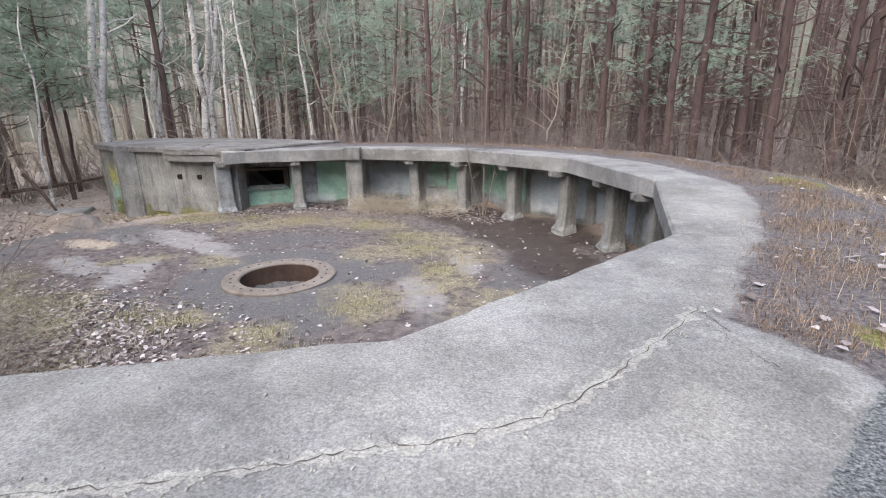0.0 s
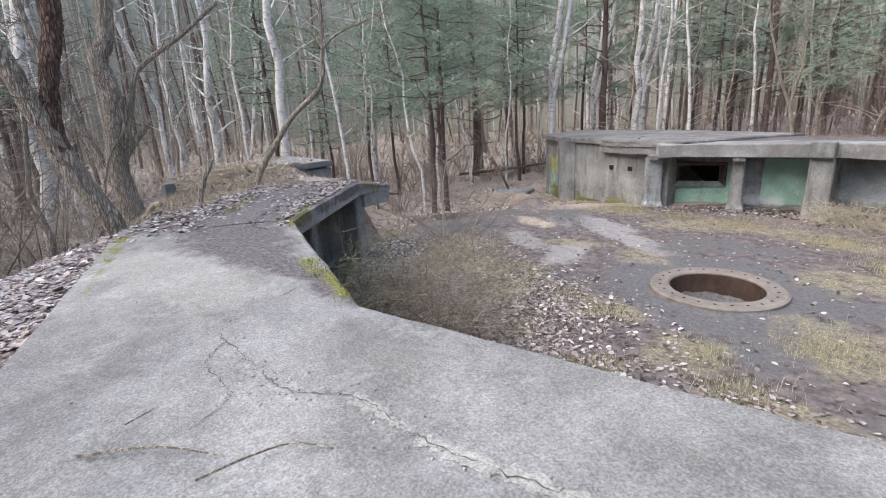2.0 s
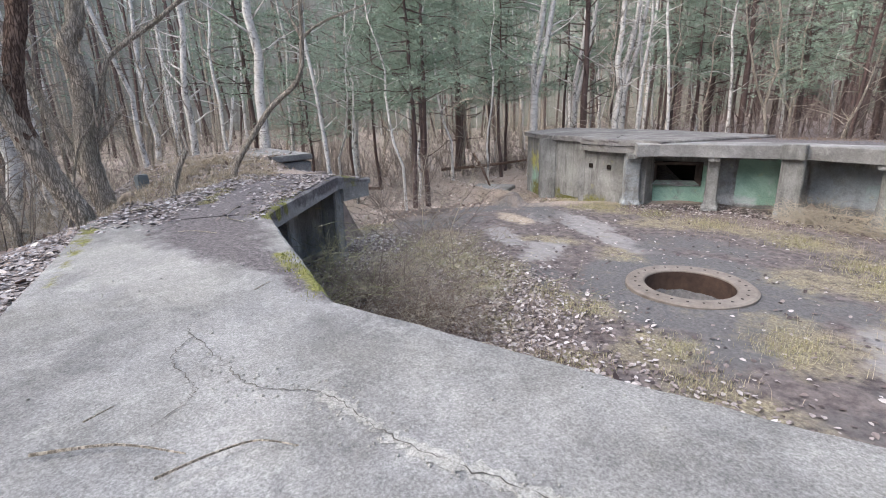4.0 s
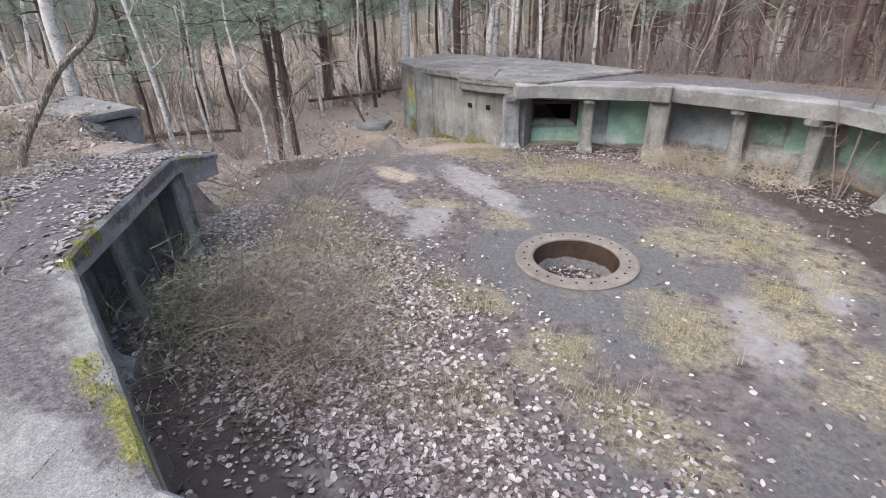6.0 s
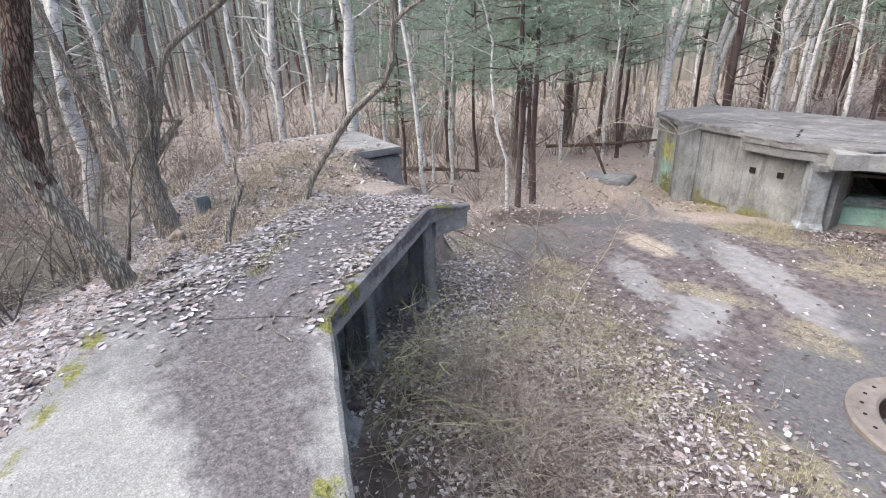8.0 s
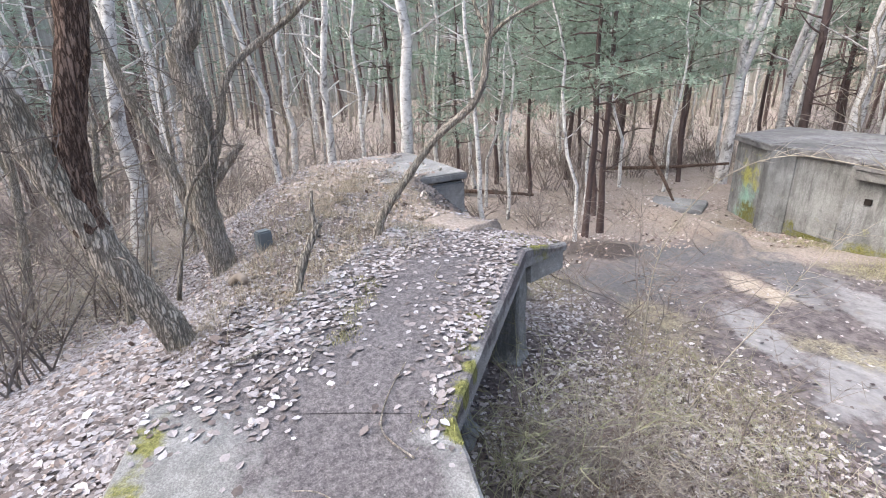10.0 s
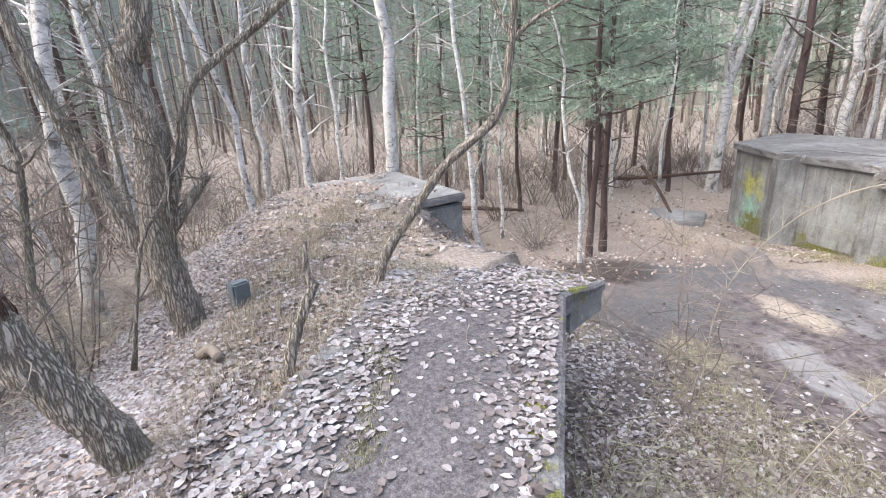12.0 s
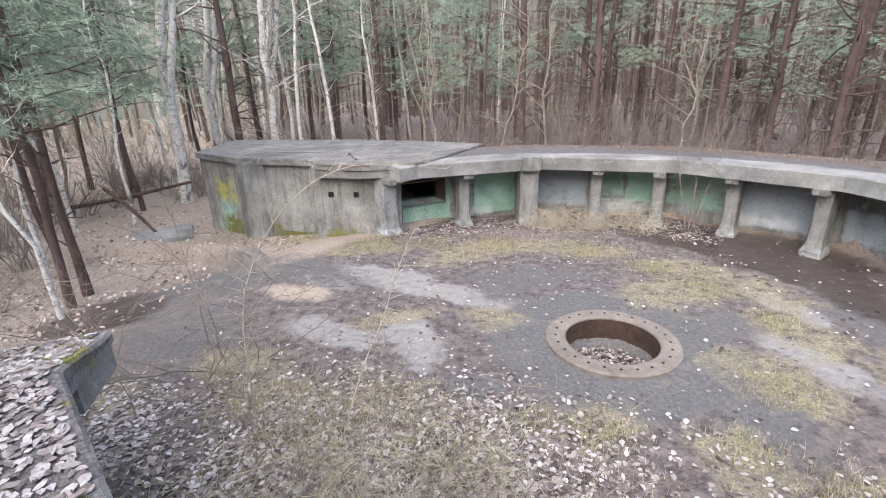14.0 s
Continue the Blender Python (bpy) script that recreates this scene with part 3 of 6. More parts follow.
# back walls under the roofs, flat between the corners
NICHE = (112.2, 123.0)      # the window's directions
def paint_attrs(s):
    """Faded paint, bay by bay between the posts."""
    v = np.array(s.v)
    th, z = np.degrees(np.arctan2(v[:, 1] - CY, v[:, 0] - CX)), v[:, 2]

    def bay(t0, t1, z0, z1, k):
        return k * sstep(t0 - 0.6, t0 + 0.6, th) * (1 - sstep(t1 - 0.6, t1 + 0.6, th)) * sstep(z0 - 0.1, z0 + 0.1, z) * (1 - sstep(z1 - 0.12, z1 + 0.12, z))

    green = np.max([bay(96, 105.5, 0.1, 1.3, 0.9), bay(111, 127, -0.2, 1.15, 0.5), bay(66, 72, 0.35, 1.3, 0.55), bay(72, 77.5, 0.5, 1.35, 0.4), bay(51, 64, 0.3, 1.3, 0.48), bay(80, 84, 0.3, 0.9, 0.36), bay(20, 50, 0.4, 1.3, 0.25)], 0)
    blue = np.max([bay(80, 93, 0.2, 1.25, 0.5), bay(36, 50, 0.15, 1.2, 0.55), bay(22, 34, 0.1, 0.9, 0.48), bay(6, 20, 0.1, 0.8, 0.42), bay(57, 63, 0.1, 0.6, 0.38), bay(105.5, 109, 0.2, 1.25, 0.36)], 0)
    white = np.max([bay(101, 109, 0.0, 0.35, 0.5), bay(66, 78, 0.05, 0.5, 0.42), bay(40, 50, 0.1, 0.5, 0.42), bay(97, 100, 0.2, 0.9, 0.26)], 0)
    return dict(paint=green, white=white, blue=blue)


gwall = sector(-29, NICHE[0], 7.3, 8.4, -0.3, 1.462, 3, 0.5, 0.3, tiers=14)
tagged(part("wall_north", gwall, WALLC, attrs=paint_attrs(gwall)), "stained concrete gallery wall with faded green paint", "wall", kind="structure")
gw2 = sector(NICHE[1], 128, 7.3, 8.4, -0.3, 1.462, 3, 0.5, 0.3, tiers=12)
tagged(part("wall_niche_side", gw2, WALLC, attrs=paint_attrs(gw2)), "stained concrete wall beside the window niche", "wall", kind="structure")
for nm, z0, z1 in (("wall_niche_sill", -0.3, 0.5), ("wall_niche_head", 1.2, 1.462)):
    sh = sector(*NICHE, 7.3, 8.4, z0, z1, 3, 0.5, 0.3, tiers=6)
    tagged(part(nm, sh, WALLC, attrs=paint_attrs(sh)), "faded green concrete at the window niche", "wall", kind="structure")
# near-black sheet closes the niche; its colour stands for the shade inside
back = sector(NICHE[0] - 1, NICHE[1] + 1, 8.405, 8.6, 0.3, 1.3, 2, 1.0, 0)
tagged(part("wall_niche_back", back, GAPSHADE), "near-black back of the window niche, its shade given as colour", "wall", kind="structure")


def window_niche():
    mid = sum(NICHE) / 2
    e = empty("window_1")
    m0 = at_polar(7.3, mid, 0)
    half = 7.3 * math.tan(radians((NICHE[1] - NICHE[0]) / 2)) - 0.015
    z0, z1, ih, i0, i1, deep = 0.505, 1.195, half - 0.13, 0.6, 1.1, 0.3
    outer = [(0.02, -half, z0), (0.02, half, z0), (0.02, half, z1), (0.02, -half, z1)]
    inner = [(deep, -ih, i0), (deep, ih, i0), (deep, ih, i1), (deep, -ih, i1)]
    for k, nm in enumerate(("splay_sill", "splay_side", "splay_head", "splay_side")):
        j = (k + 1) % 4
        sh = Shape()
        quad = [Vector(outer[k]), Vector(outer[j]), Vector(inner[j]), Vector(inner[k])]
        nrm = (quad[1] - quad[0]).cross(quad[3] - quad[0]).normalized() * -0.03
        sh.v = [tuple(m0 @ q) for q in quad] + [tuple(m0 @ (q + nrm)) for q in quad]
        sh.f = [(0, 1, 2, 3), (7, 6, 5, 4), (0, 4, 5, 1), (1, 5, 6, 2), (2, 6, 7, 3), (3, 7, 4, 0)]
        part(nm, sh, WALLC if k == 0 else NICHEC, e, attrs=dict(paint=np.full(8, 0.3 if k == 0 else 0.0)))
    for nm, y, z, sy, sz in (("frame_top", 0, i1, 2 * ih + 0.06, 0.045), ("frame_bottom", 0, i0, 2 * ih + 0.06, 0.05), ("frame_side", -ih, (i0 + i1) / 2, 0.045, i1 - i0), ("frame_side", ih, (i0 + i1) / 2, 0.045, i1 - i0)):
        part(nm, Shape().box(0.06, sy, sz, m0 @ Matrix.Translation((deep + 0.01, y, z)), 0.008), RUSTD, e)
    tagged(e, "deep splayed slot window with a dark rusty frame", "window", kind="structure")


window_niche()

wwall = sector(-158, -116, 7.1, 8.2, -0.3, 1.475, 3, 1.0, 0.3, seed=5)
tagged(part("wall_west", wwall, WALLC, attrs=dict(paint=np.zeros(len(wwall.v)))), "dark concrete wall at the back of the gallery", "wall", kind="structure")


# ---- gallery posts ----
def post(th, r0=6.52, width=0.3, depth=0.36, top=1.37, flare=0.12, bracket=True, tint=0.0, label="weathered concrete gallery post with flared foot"):
    e = empty("concrete_post", polar(r0, th, 0))
    e.rotation_euler = (0, 0, radians(th))
    s = Shape()
    rows = [(-0.1, 1.0), (0.06, 1.0), (0.16, 0.35), (0.3, 0.08), (0.7, 0.0), (1.1, 0.03), (top, 0.0)]
    for z, k in rows:
        f = flare * k
        jx = 0.012 * math.sin(7 * z + th)
        w = width / 2 + f * 0.5
        for x, y in ((-f, -w + 0.03), (-f + 0.03, -w), (depth - 0.03, -w), (depth, -w + 0.03), (depth, w - 0.03), (depth - 0.03, w), (-f + 0.03, w), (-f, w - 0.03)):
            s.v.append((x + jx, y, z))
    for i in range(len(rows) - 1):
        for k in range(8):
            a, b = i * 8 + k, i * 8 + (k + 1) % 8
            s.f.append((a, b, b + 8, a + 8))
    s.f.append(tuple((len(rows) - 1) * 8 + k for k in range(8)))
    part("shaft", s, WALLC, e, attrs=dict(white=np.clip(0.3 - 0.4 * np.array(s.v)[:, 2], 0, 1), blue=np.full(len(s.v), tint)))
    if bracket:
        part("bracket", Shape().box(0.72, width * 0.95, 0.13, Matrix.Translation((0.02, 0, top + 0.03)), 0.015), WALLC, e)
    tagged(e, label, "post", "gallery posts")
    return e


for th in (20.5, 35.0, 50.5, 65.0, 78.5, 110.0, 6.0, -9.0):
    post(th)
post(94.5, 6.3, 0.5, 0.6, 1.46, 0.04, False, label="broad concrete pier, level with the roof edge")
part("cap_block", Shape().box(0.34, 0.5, 0.36, Matrix.Translation((-0.03, 0, 1.64)), 0.02), WALLC, [o for o in bpy.data.objects if o.get("label", "").startswith("broad concrete pier")][0])
post(127.5, 6.75, 0.42, 0.5, 1.4, 0.1, tint=0.32)
post(-148.5, 6.4, 0.3, 0.35, 1.48, 0.06, False)
post(-133.0, 6.5, 0.3, 0.35, 1.48, 0.1, False)
post(-121.0, 6.45, 0.3, 0.4, 1.48, 0.14, False)
endw = sector(-155.8, -149.2, APO + 0.01, 6.85, 1.21, 1.5, 3, 0.7, 0.6, seed=8)
tagged(part("wall_gallery_end", endw, CONC), "grey concrete end beam of the gallery", "wall", kind="structure")

# ---- the end block of the far gallery ----
BLOCK = [(-7.75, 14.3), (-8.7, 14.2), (-9.85, 14.32), (-9.95, 14.75), (-11.0, 15.0), (-12.35, 15.35), (-12.4, 15.4), (-14.2, 16.6), (-14.35, 19.5), (-9.7, 18.9), (-5.9, 17.5), (-7.0, 15.6)]


def wall_strip(name, pts, z0, z1, thick, material, label, rows=10, attrf=None):
    """Upright wall along a line of points, with its own thickness behind."""
    s = Shape()
    pts = [Vector((x, y)) for x, y in pts]
    off = []
    for i, p in enumerate(pts):
        d = (pts[min(i + 1, len(pts) - 1)] - pts[max(i - 1, 0)]).normalized()
        off.append(Vector((d.y, -d.x)) * thick)
    n = rows + 1
    for p, o in zip(pts, off):
        for k in range(n):
            s.v.append((p.x, p.y, z0 + (z1 - z0) * k / rows))
        for k in range(n):
            s.v.append((p.x + o.x, p.y + o.y, z0 + (z1 - z0) * k / rows))
    w = 2 * n
    for i in range(len(pts) - 1):
        a, b = i * w, (i + 1) * w
        for k in range(rows):
            s.f.append((a + k, a + k + 1, b + k + 1, b + k))
            s.f.append((a + n + k, b + n + k, b + n + k + 1, a + n + k + 1))
        s.f.append((a + rows, a + n + rows, b + n + rows, b + rows))
        s.f.append((a, b, b + n, a + n))
    last = (len(pts) - 1) * w
    for k in range(rows):
        s.f.append((k, n + k, n + k + 1, k + 1))
        s.f.append((last + k, last + k + 1, last + n + k + 1, last + n + k))
    return tagged(part(name, s, material, attrs=attrf(s) if attrf else None), label, "wall", kind="structure")


def block_attrs(s):
    v = np.array(s.v)
    y = blobs(s, [(-13.4, 16.05, 0.3, 0.5, 0), (-13.0, 15.8, 0.25, 0.4, 0)]) * sstep(0.1, 0.7, v[:, 2]) * (1 - sstep(0.9, 1.5, v[:, 2])) * 0.64
    g = blobs(s, [(-13.3, 16.0, 1.0, 0.7, 0)]) * (1 - sstep(0.5, 0.9, v[:, 2])) * 0.45
    m = blobs(s, [(-11.0, 15.0, 1.5, 0.4, 0), (-9.4, 14.3, 0.9, 0.3, 0), (-13.0, 15.9, 1.2, 0.6, 0)]) * (1 - sstep(-0.1, 0.35, v[:, 2])) * 0.55
    return dict(yellow=y, paint=g, moss=m)


def fine(pts, step=0.25):
    out = []
    for a, b in zip(pts[:-1], pts[1:]):
        n = max(1, int(math.dist(a, b) / step))
        out += [(a[0] + (b[0] - a[0]) * i / n, a[1] + (b[1] - a[1]) * i / n) for i in range(n)]
    return out + [pts[-1]]


wall_strip("wall_block_front", fine(BLOCK[0:3]), -0.4, 1.505, 0.6, WALLC, "grey concrete wall with two square holes", 14, block_attrs)
wall_strip("wall_block_recess", fine(BLOCK[3:8]), -1.2, 1.715, 0.5, WALLC, "weathered concrete wall with yellow paint at its end", 16, block_attrs)
wall_strip("wall_block_back", BLOCK[7:11], -1.2, 1.715, 0.4, WALLC, "plain concrete back wall of the end block", 2)
for x, y, w, d, h0, lean in ((-9.95, 14.6, 0.3, 0.5, -0.5, 10), (-11.95, 15.2, 0.62, 0.3, -0.9, 16), (-12.45, 15.42, 0.2, 0.3, -0.9, 25)):
    sh = Shape().box(w, d, 1.74 - h0, Matrix.Translation((x, y, (1.74 + h0) / 2)) @ Matrix.Rotation(radians(lean), 4, "Z"), 0.03)
    tagged(part("pilaster", sh, WALLC), "weathered concrete pilaster on the block wall", "pilaster", "block pilasters")
ledge = Shape().box(1.1, 0.05, 0.5, Matrix.Translation((-10.8, 14.945, 0.05)) @ Matrix.Rotation(radians(-14), 4, "Z"), 0.02)
tagged(part("trim_panel", ledge, WALLC), "raised concrete panel low on the block wall", "trim", kind="structure")
def slab_piece(poly, z0, z1, seed):
    """A slab with worn, uneven edges."""
    pts = fine(poly + [poly[0]], 0.16)[:-1]
    rng = random.Random(seed)
    s = Shape()
    k = len(pts)
    mx, my = sum(p[0] for p in pts) / k, sum(p[1] for p in pts) / k
    for dz, inset in ((0, 0.0), (0.5, 0.0), (0.82, 0.0), (1, 0.03)):
        for x, y in pts:
            f = inset + rng.uniform(0, 0.035) * (dz > 0.3)
            d = math.hypot(mx - x, my - y)
            s.v.append((x + (mx - x) / d * f, y + (my - y) / d * f, z0 + (z1 - z0) * dz))
    for r in range(3):
        for i in range(k):
            j = (i + 1) % k
            s.f.append((r * k + i, r * k + j, (r + 1) * k + j, (r + 1) * k + i))
    s.f.append(tuple(reversed(range(k))))
    s.f.append(tuple(3 * k + i for i in range(k)))
    return s


roof = slab_piece([(-7.22, 13.98), (-8.75, 13.85), (-9.9, 14.1), (-10.02, 14.62), (-12.46, 15.26), (-14.3, 16.5), (-14.5, 19.6), (-9.7, 19.0), (-5.5, 17.3), (-6.6, 15.0)], 1.7, 1.87, 3)
fascia = slab_piece([(-7.22, 14.0), (-8.75, 13.87), (-9.88, 14.12), (-9.98, 14.7), (-9.4, 15.6), (-6.8, 15.0)], 1.5, 1.71, 5)
tagged(part("trim_fascia", fascia, ROOFC, attrs=dict(dirt=np.full(len(fascia.v), 0.25))), "worn concrete edge beam under the block's roof", "trim", kind="structure")
tagged(part("roof_block", roof, ROOFC, attrs=dict(dirt=np.full(len(roof.v), 0.3))), "stained concrete roof slab of the end block", "roof", kind="structure")


def roof_crack(pts, width, seed):
    rng = random.Random(seed)
    line = fine(pts, 0.09)
    s = Shape()
    for i, (x, y) in enumerate(line):
        a, b = line[max(i - 1, 0)], line[min(i + 1, len(line) - 1)]
        d = Vector((b[0] - a[0], b[1] - a[1])).normalized()
        w, o = width * rng.uniform(0.3, 1.5) / 2, rng.gauss(0, 0.025)
        s.v += [(x - d.y * (o + w), y + d.x * (o + w), 1.874), (x - d.y * (o - w), y + d.x * (o - w), 1.874)]
    s.f = [(2 * i, 2 * i + 1, 2 * i + 3, 2 * i + 2) for i in range(len(line) - 1)]
    tagged(part("trim_roof_crack", s, GAPSHADE), "dark broken joint across the block's roof", "crack", kind="structure")


roof_crack([(-12.44, 15.33), (-12.1, 15.9), (-11.84, 16.2), (-10.6, 15.95), (-9.4, 15.7), (-9.1, 15.0), (-8.85, 14.5)], 0.055, 3)
roof_crack([(-8.85, 14.5), (-8.0, 14.75), (-7.0, 14.8)], 0.03, 4)
# shallow dark boxes; the shade of the holes is their colour
for x, yy in ((-8.9, 14.215), (-9.58, 14.28)):
    e = Shape().box(0.13, 0.06, 0.13, Matrix.Translation((x, yy, 1.02)))
    tagged(part("wall_socket", e, GAPSHADE), "small square socket hole in the concrete", "hole", "socket holes")


# ---- gun bed: steel ring over a round shaft ----
def gun_ring():
    e = empty("steel_ring", (CX, CY, 0))
    s = Shape()
    n = 72
    prof = [(0.68, -0.6), (0.68, 0.04), (0.71, 0.06), (0.94, 0.06), (0.98, 0.04), (0.98, -0.05)]
    for i in range(n):
        w = 2 * math.pi * i / n
        for r, z in prof:
            r += 0.006 * math.sin(5 * w) * (r > 0.9)
            s.v.append((r * math.cos(w), r * math.sin(w), z))
    k = len(prof)
    for i in range(n):
        for j in range(k - 1):
            a, b = i * k + j, ((i + 1) % n) * k + j
            s.f.append((a, a + 1, b + 1, b))
    part("flange", s, RUST, e)
    inner = Shape()
    for i in range(n):
        w = 2 * math.pi * i / n
        inner.v += [(0.675 * math.cos(w), 0.675 * math.sin(w), -0.6), (0.675 * math.cos(w), 0.675 * math.sin(w), 0.02)]
    inner.f = [(2 * i, 2 * i + 1, 2 * ((i + 1) % n) + 1, 2 * ((i + 1) % n)) for i in range(n)]
    part("liner", inner, RUSTD, e)
    # dark discs on the flange, coloured like the shade in bolt holes
    one = None
    for i in range(24):
        w = 2 * math.pi * (i + 0.5) / 24
        if one is None:
            h = Shape().tube([(0, 0, 0), (0, 0, 0.004)], [0.022, 0.022], 10)
            one = part("bolt_hole", h, GAPSHADE, e)
            ob = one
        else:
            ob = new("bolt_hole", one.data)
            ob.parent = e
        ob.location = (0.83 * math.cos(w), 0.83 * math.sin(w), 0.0585)
    tagged(e, "rusty round steel flange with bolt holes over a shaft", "steel ring")


gun_ring()

# ---- low entrance bunker on the mound ----
hb = empty("bunker_hatch", (-14.1, 6.2, 0))
part("wall", Shape().box(3.6, 2.2, 1.5, Matrix.Translation((-1.85, -0.35, 0.82)), 0.04), CONC, hb)
part("roof", Shape().box(3.7, 2.3, 0.17, Matrix.Translation((-1.85, -0.35, 1.68)) @ Matrix.Rotation(radians(1.2), 4, "X"), 0.03), CONC, hb)
part("wing_wall", Shape().box(0.9, 0.22, 1.5, Matrix.Translation((0.3, -0.95, 0.8)) @ Matrix.Rotation(radians(25), 4, "Z"), 0.03), CONC, hb)
tagged(hb, "low concrete bunker entrance half buried in the mound", "bunker")
ls = Shape().box(1.7, 1.5, 0.2, Matrix.Translation((-15.3, 15.6, -0.5)) @ Matrix.Rotation(radians(30), 4, "Z"), 0.03)
tagged(part("concrete_slab", ls, CONC), "low loose concrete slab by the block's corner", "slab")


# ---- vegetation ----
RNG = random.Random(7)


def limb(s, p, d, length, r, sides, rng, bend=0.25, segs=5, droop=0.0):
    pts, rad = [Vector(p)], [r]
    d = Vector(d).normalized()
    for i in range(segs):
        d = (d + Vector((rng.uniform(-bend, bend), rng.uniform(-bend, bend), rng.uniform(-bend, bend) - droop))).normalized()
        pts.append(pts[-1] + d * (length / segs))
        rad.append(r * (1 - 0.85 * (i + 1) / segs))
    s.tube(pts, rad, sides, False)
    return pts


def trunk_line(h, lean, wobble, rng, n=12):
    pts = []
    ox = oy = 0.0
    for i in range(n + 1):
        t = i / n
        ox += rng.uniform(-wobble, wobble)
        oy += rng.uniform(-wobble, wobble)
        pts.append(Vector((lean[0] * h * t + ox, lean[1] * h * t + oy, h * t)))
    return pts


def tree_proto(kind, h, d, lean, seed, bark, limbs, twigs, start=0.25, needles=0, fork=False):
    rng = random.Random(seed)
    e = empty(kind)
    t = Shape()
    pts = trunk_line(h, lean, {"birch_tree": 0.17, "bare_tree": 0.2}.get(kind, 0.07), rng)
    pts[0].z = -0.4
    rad = [d / 2 * (1.25 if i == 0 else 1 - 0.8 * i / 12) for i in range(13)]
    t.tube(pts, rad, 8, False)
    stems = [pts]
    if fork:
        k = 3
        q = [pts[k]]
        dv = Vector((rng.uniform(-0.3, 0.3), rng.uniform(-0.3, 0.3), 1))
        for i in range(9):
            q.append(q[-1] + dv * (h * 0.075) + Vector((rng.uniform(-0.08, 0.08), rng.uniform(-0.08, 0.08), 0)))
            dv.x *= 0.9
        t.tube(q, [d * 0.36 * (1 - 0.09 * i) for i in range(10)], 7, False)
        stems.append(q)
    part("trunk", t, bark, e, smooth=True)
    c, tw, nd = Shape(), Shape(), Shape()
    for i in range(limbs):
        st = rng.choice(stems)
        f = start + (1 - start) * (i + rng.random()) / limbs
        k = min(len(st) - 2, int(f * (len(st) - 1)))
        p = st[k].lerp(st[k + 1], rng.random())
        a = rng.uniform(0, 2 * math.pi)
        up = rng.uniform(0.15, 0.9) if not needles else rng.uniform(-0.15, 0.3)
        ln = rng.uniform(0.7, 2.4) * (1.1 - 0.5 * f) * (1.0 if not needles else 1.2)
        b = limb(c, p, (math.cos(a), math.sin(a), up), ln, d * 0.11 * (1.1 - 0.5 * f) + 0.006, 4, rng, 0.25)
        for j in range(twigs):
            q = b[rng.randrange(2, len(b))]
            dv = Vector((math.cos(a) + rng.uniform(-0.9, 0.9), math.sin(a) + rng.uniform(-0.9, 0.9), rng.uniform(-0.4, 0.8)))
            tp = limb(tw, q, dv, rng.uniform(0.3, 0.8), 0.006, 3, rng, 0.3, 3, 0.05)
        for j in range(needles):
            q = b[rng.randrange(2, len(b))] + Vector((rng.gauss(0, 0.26), rng.gauss(0, 0.26), rng.gauss(0, 0.1)))
            for g in range(16):
                dv = Vector((rng.gauss(0, 1), rng.gauss(0, 1), rng.gauss(0.25, 0.7))).normalized() * rng.uniform(0.08, 0.2)
                sd = dv.orthogonal().normalized() * 0.0055
                n0 = len(nd.v)
                nd.v += [tuple(q + sd), tuple(q - sd), tuple(q + dv)]
                nd.f.append((n0, n0 + 1, n0 + 2))
    limbs_ob = tagged(part("crown", c, bark, e), kind="stuff")
    if tw.v:
        tagged(part("twig_mass", tw, TWIG if not needles else BARKD, limbs_ob), kind="stuff")
    if nd.v:
        tagged(part("foliage", nd, NEEDLE, e), kind="stuff")
    return e


def hide_proto(e):
    for o in (e, *e.children_recursive):
        bpy.data.objects.remove(o)


PROTO = {
    "birch": [tree_proto("birch_tree", 13, 0.32, (0.02, 0.01), 1, BIRCHB, 22, 7), tree_proto("birch_tree", 12, 0.18, (-0.12, 0.06), 2, BIRCHB, 20, 7),
              tree_proto("birch_tree", 13, 0.36, (0.1, -0.02), 3, BIRCHB, 22, 6, fork=True), tree_proto("birch_tree", 10, 0.12, (0.14, 0.1), 4, BIRCHB, 18, 6)],
    "pine": [tree_proto("pine_tree", 16, 0.36, (0.01, 0.0), 11, PINEB, 46, 4, 0.1, 0), tree_proto("pine_tree", 15, 0.28, (-0.02, 0.02), 12, PINEB, 44, 4, 0.1, 0),
             tree_proto("pine_tree", 16, 0.4, (0.02, -0.02), 13, PINEB, 44, 3, 0.2, 30)],
    "fir": [tree_proto("young_pine", 8.5, 0.16, (0.01, 0.02), 21, PINEB, 52, 2, 0.34, 34), tree_proto("young_pine", 7.5, 0.13, (-0.03, 0.0), 22, PINEB, 48, 2, 0.38, 34)],
    "bare": [tree_proto("bare_tree", 9, 0.12, (0.08, 0.03), 31, BARK, 30, 9, 0.12), tree_proto("bare_tree", 10, 0.16, (-0.06, 0.06), 32, BARK, 30, 9, 0.15, fork=True), tree_proto("bare_tree", 7, 0.08, (0.1, -0.08), 33, BARK, 26, 9, 0.1)],
}


def shrub_proto(seed, n, h, spread, mat, name="bare_shrub"):
    rng = random.Random(seed)
    s = Shape()
    for i in range(n):
        a = rng.uniform(0, 2 * math.pi)
        p = (rng.gauss(0, 0.18), rng.gauss(0, 0.18), -0.05)
        b = limb(s, p, (math.cos(a) * spread, math.sin(a) * spread, 1), rng.uniform(0.5, 1.0) * h, 0.014, 3, rng, 0.2, 6, 0.02)
        for j in range(5):
            q = b[rng.randrange(2, len(b))]
            limb(s, q, (rng.gauss(0, 1), rng.gauss(0, 1), rng.uniform(-0.1, 1)), rng.uniform(0.2, 0.5) * h * 0.6, 0.006, 3, rng, 0.3, 4)
    return part(name, s, mat)


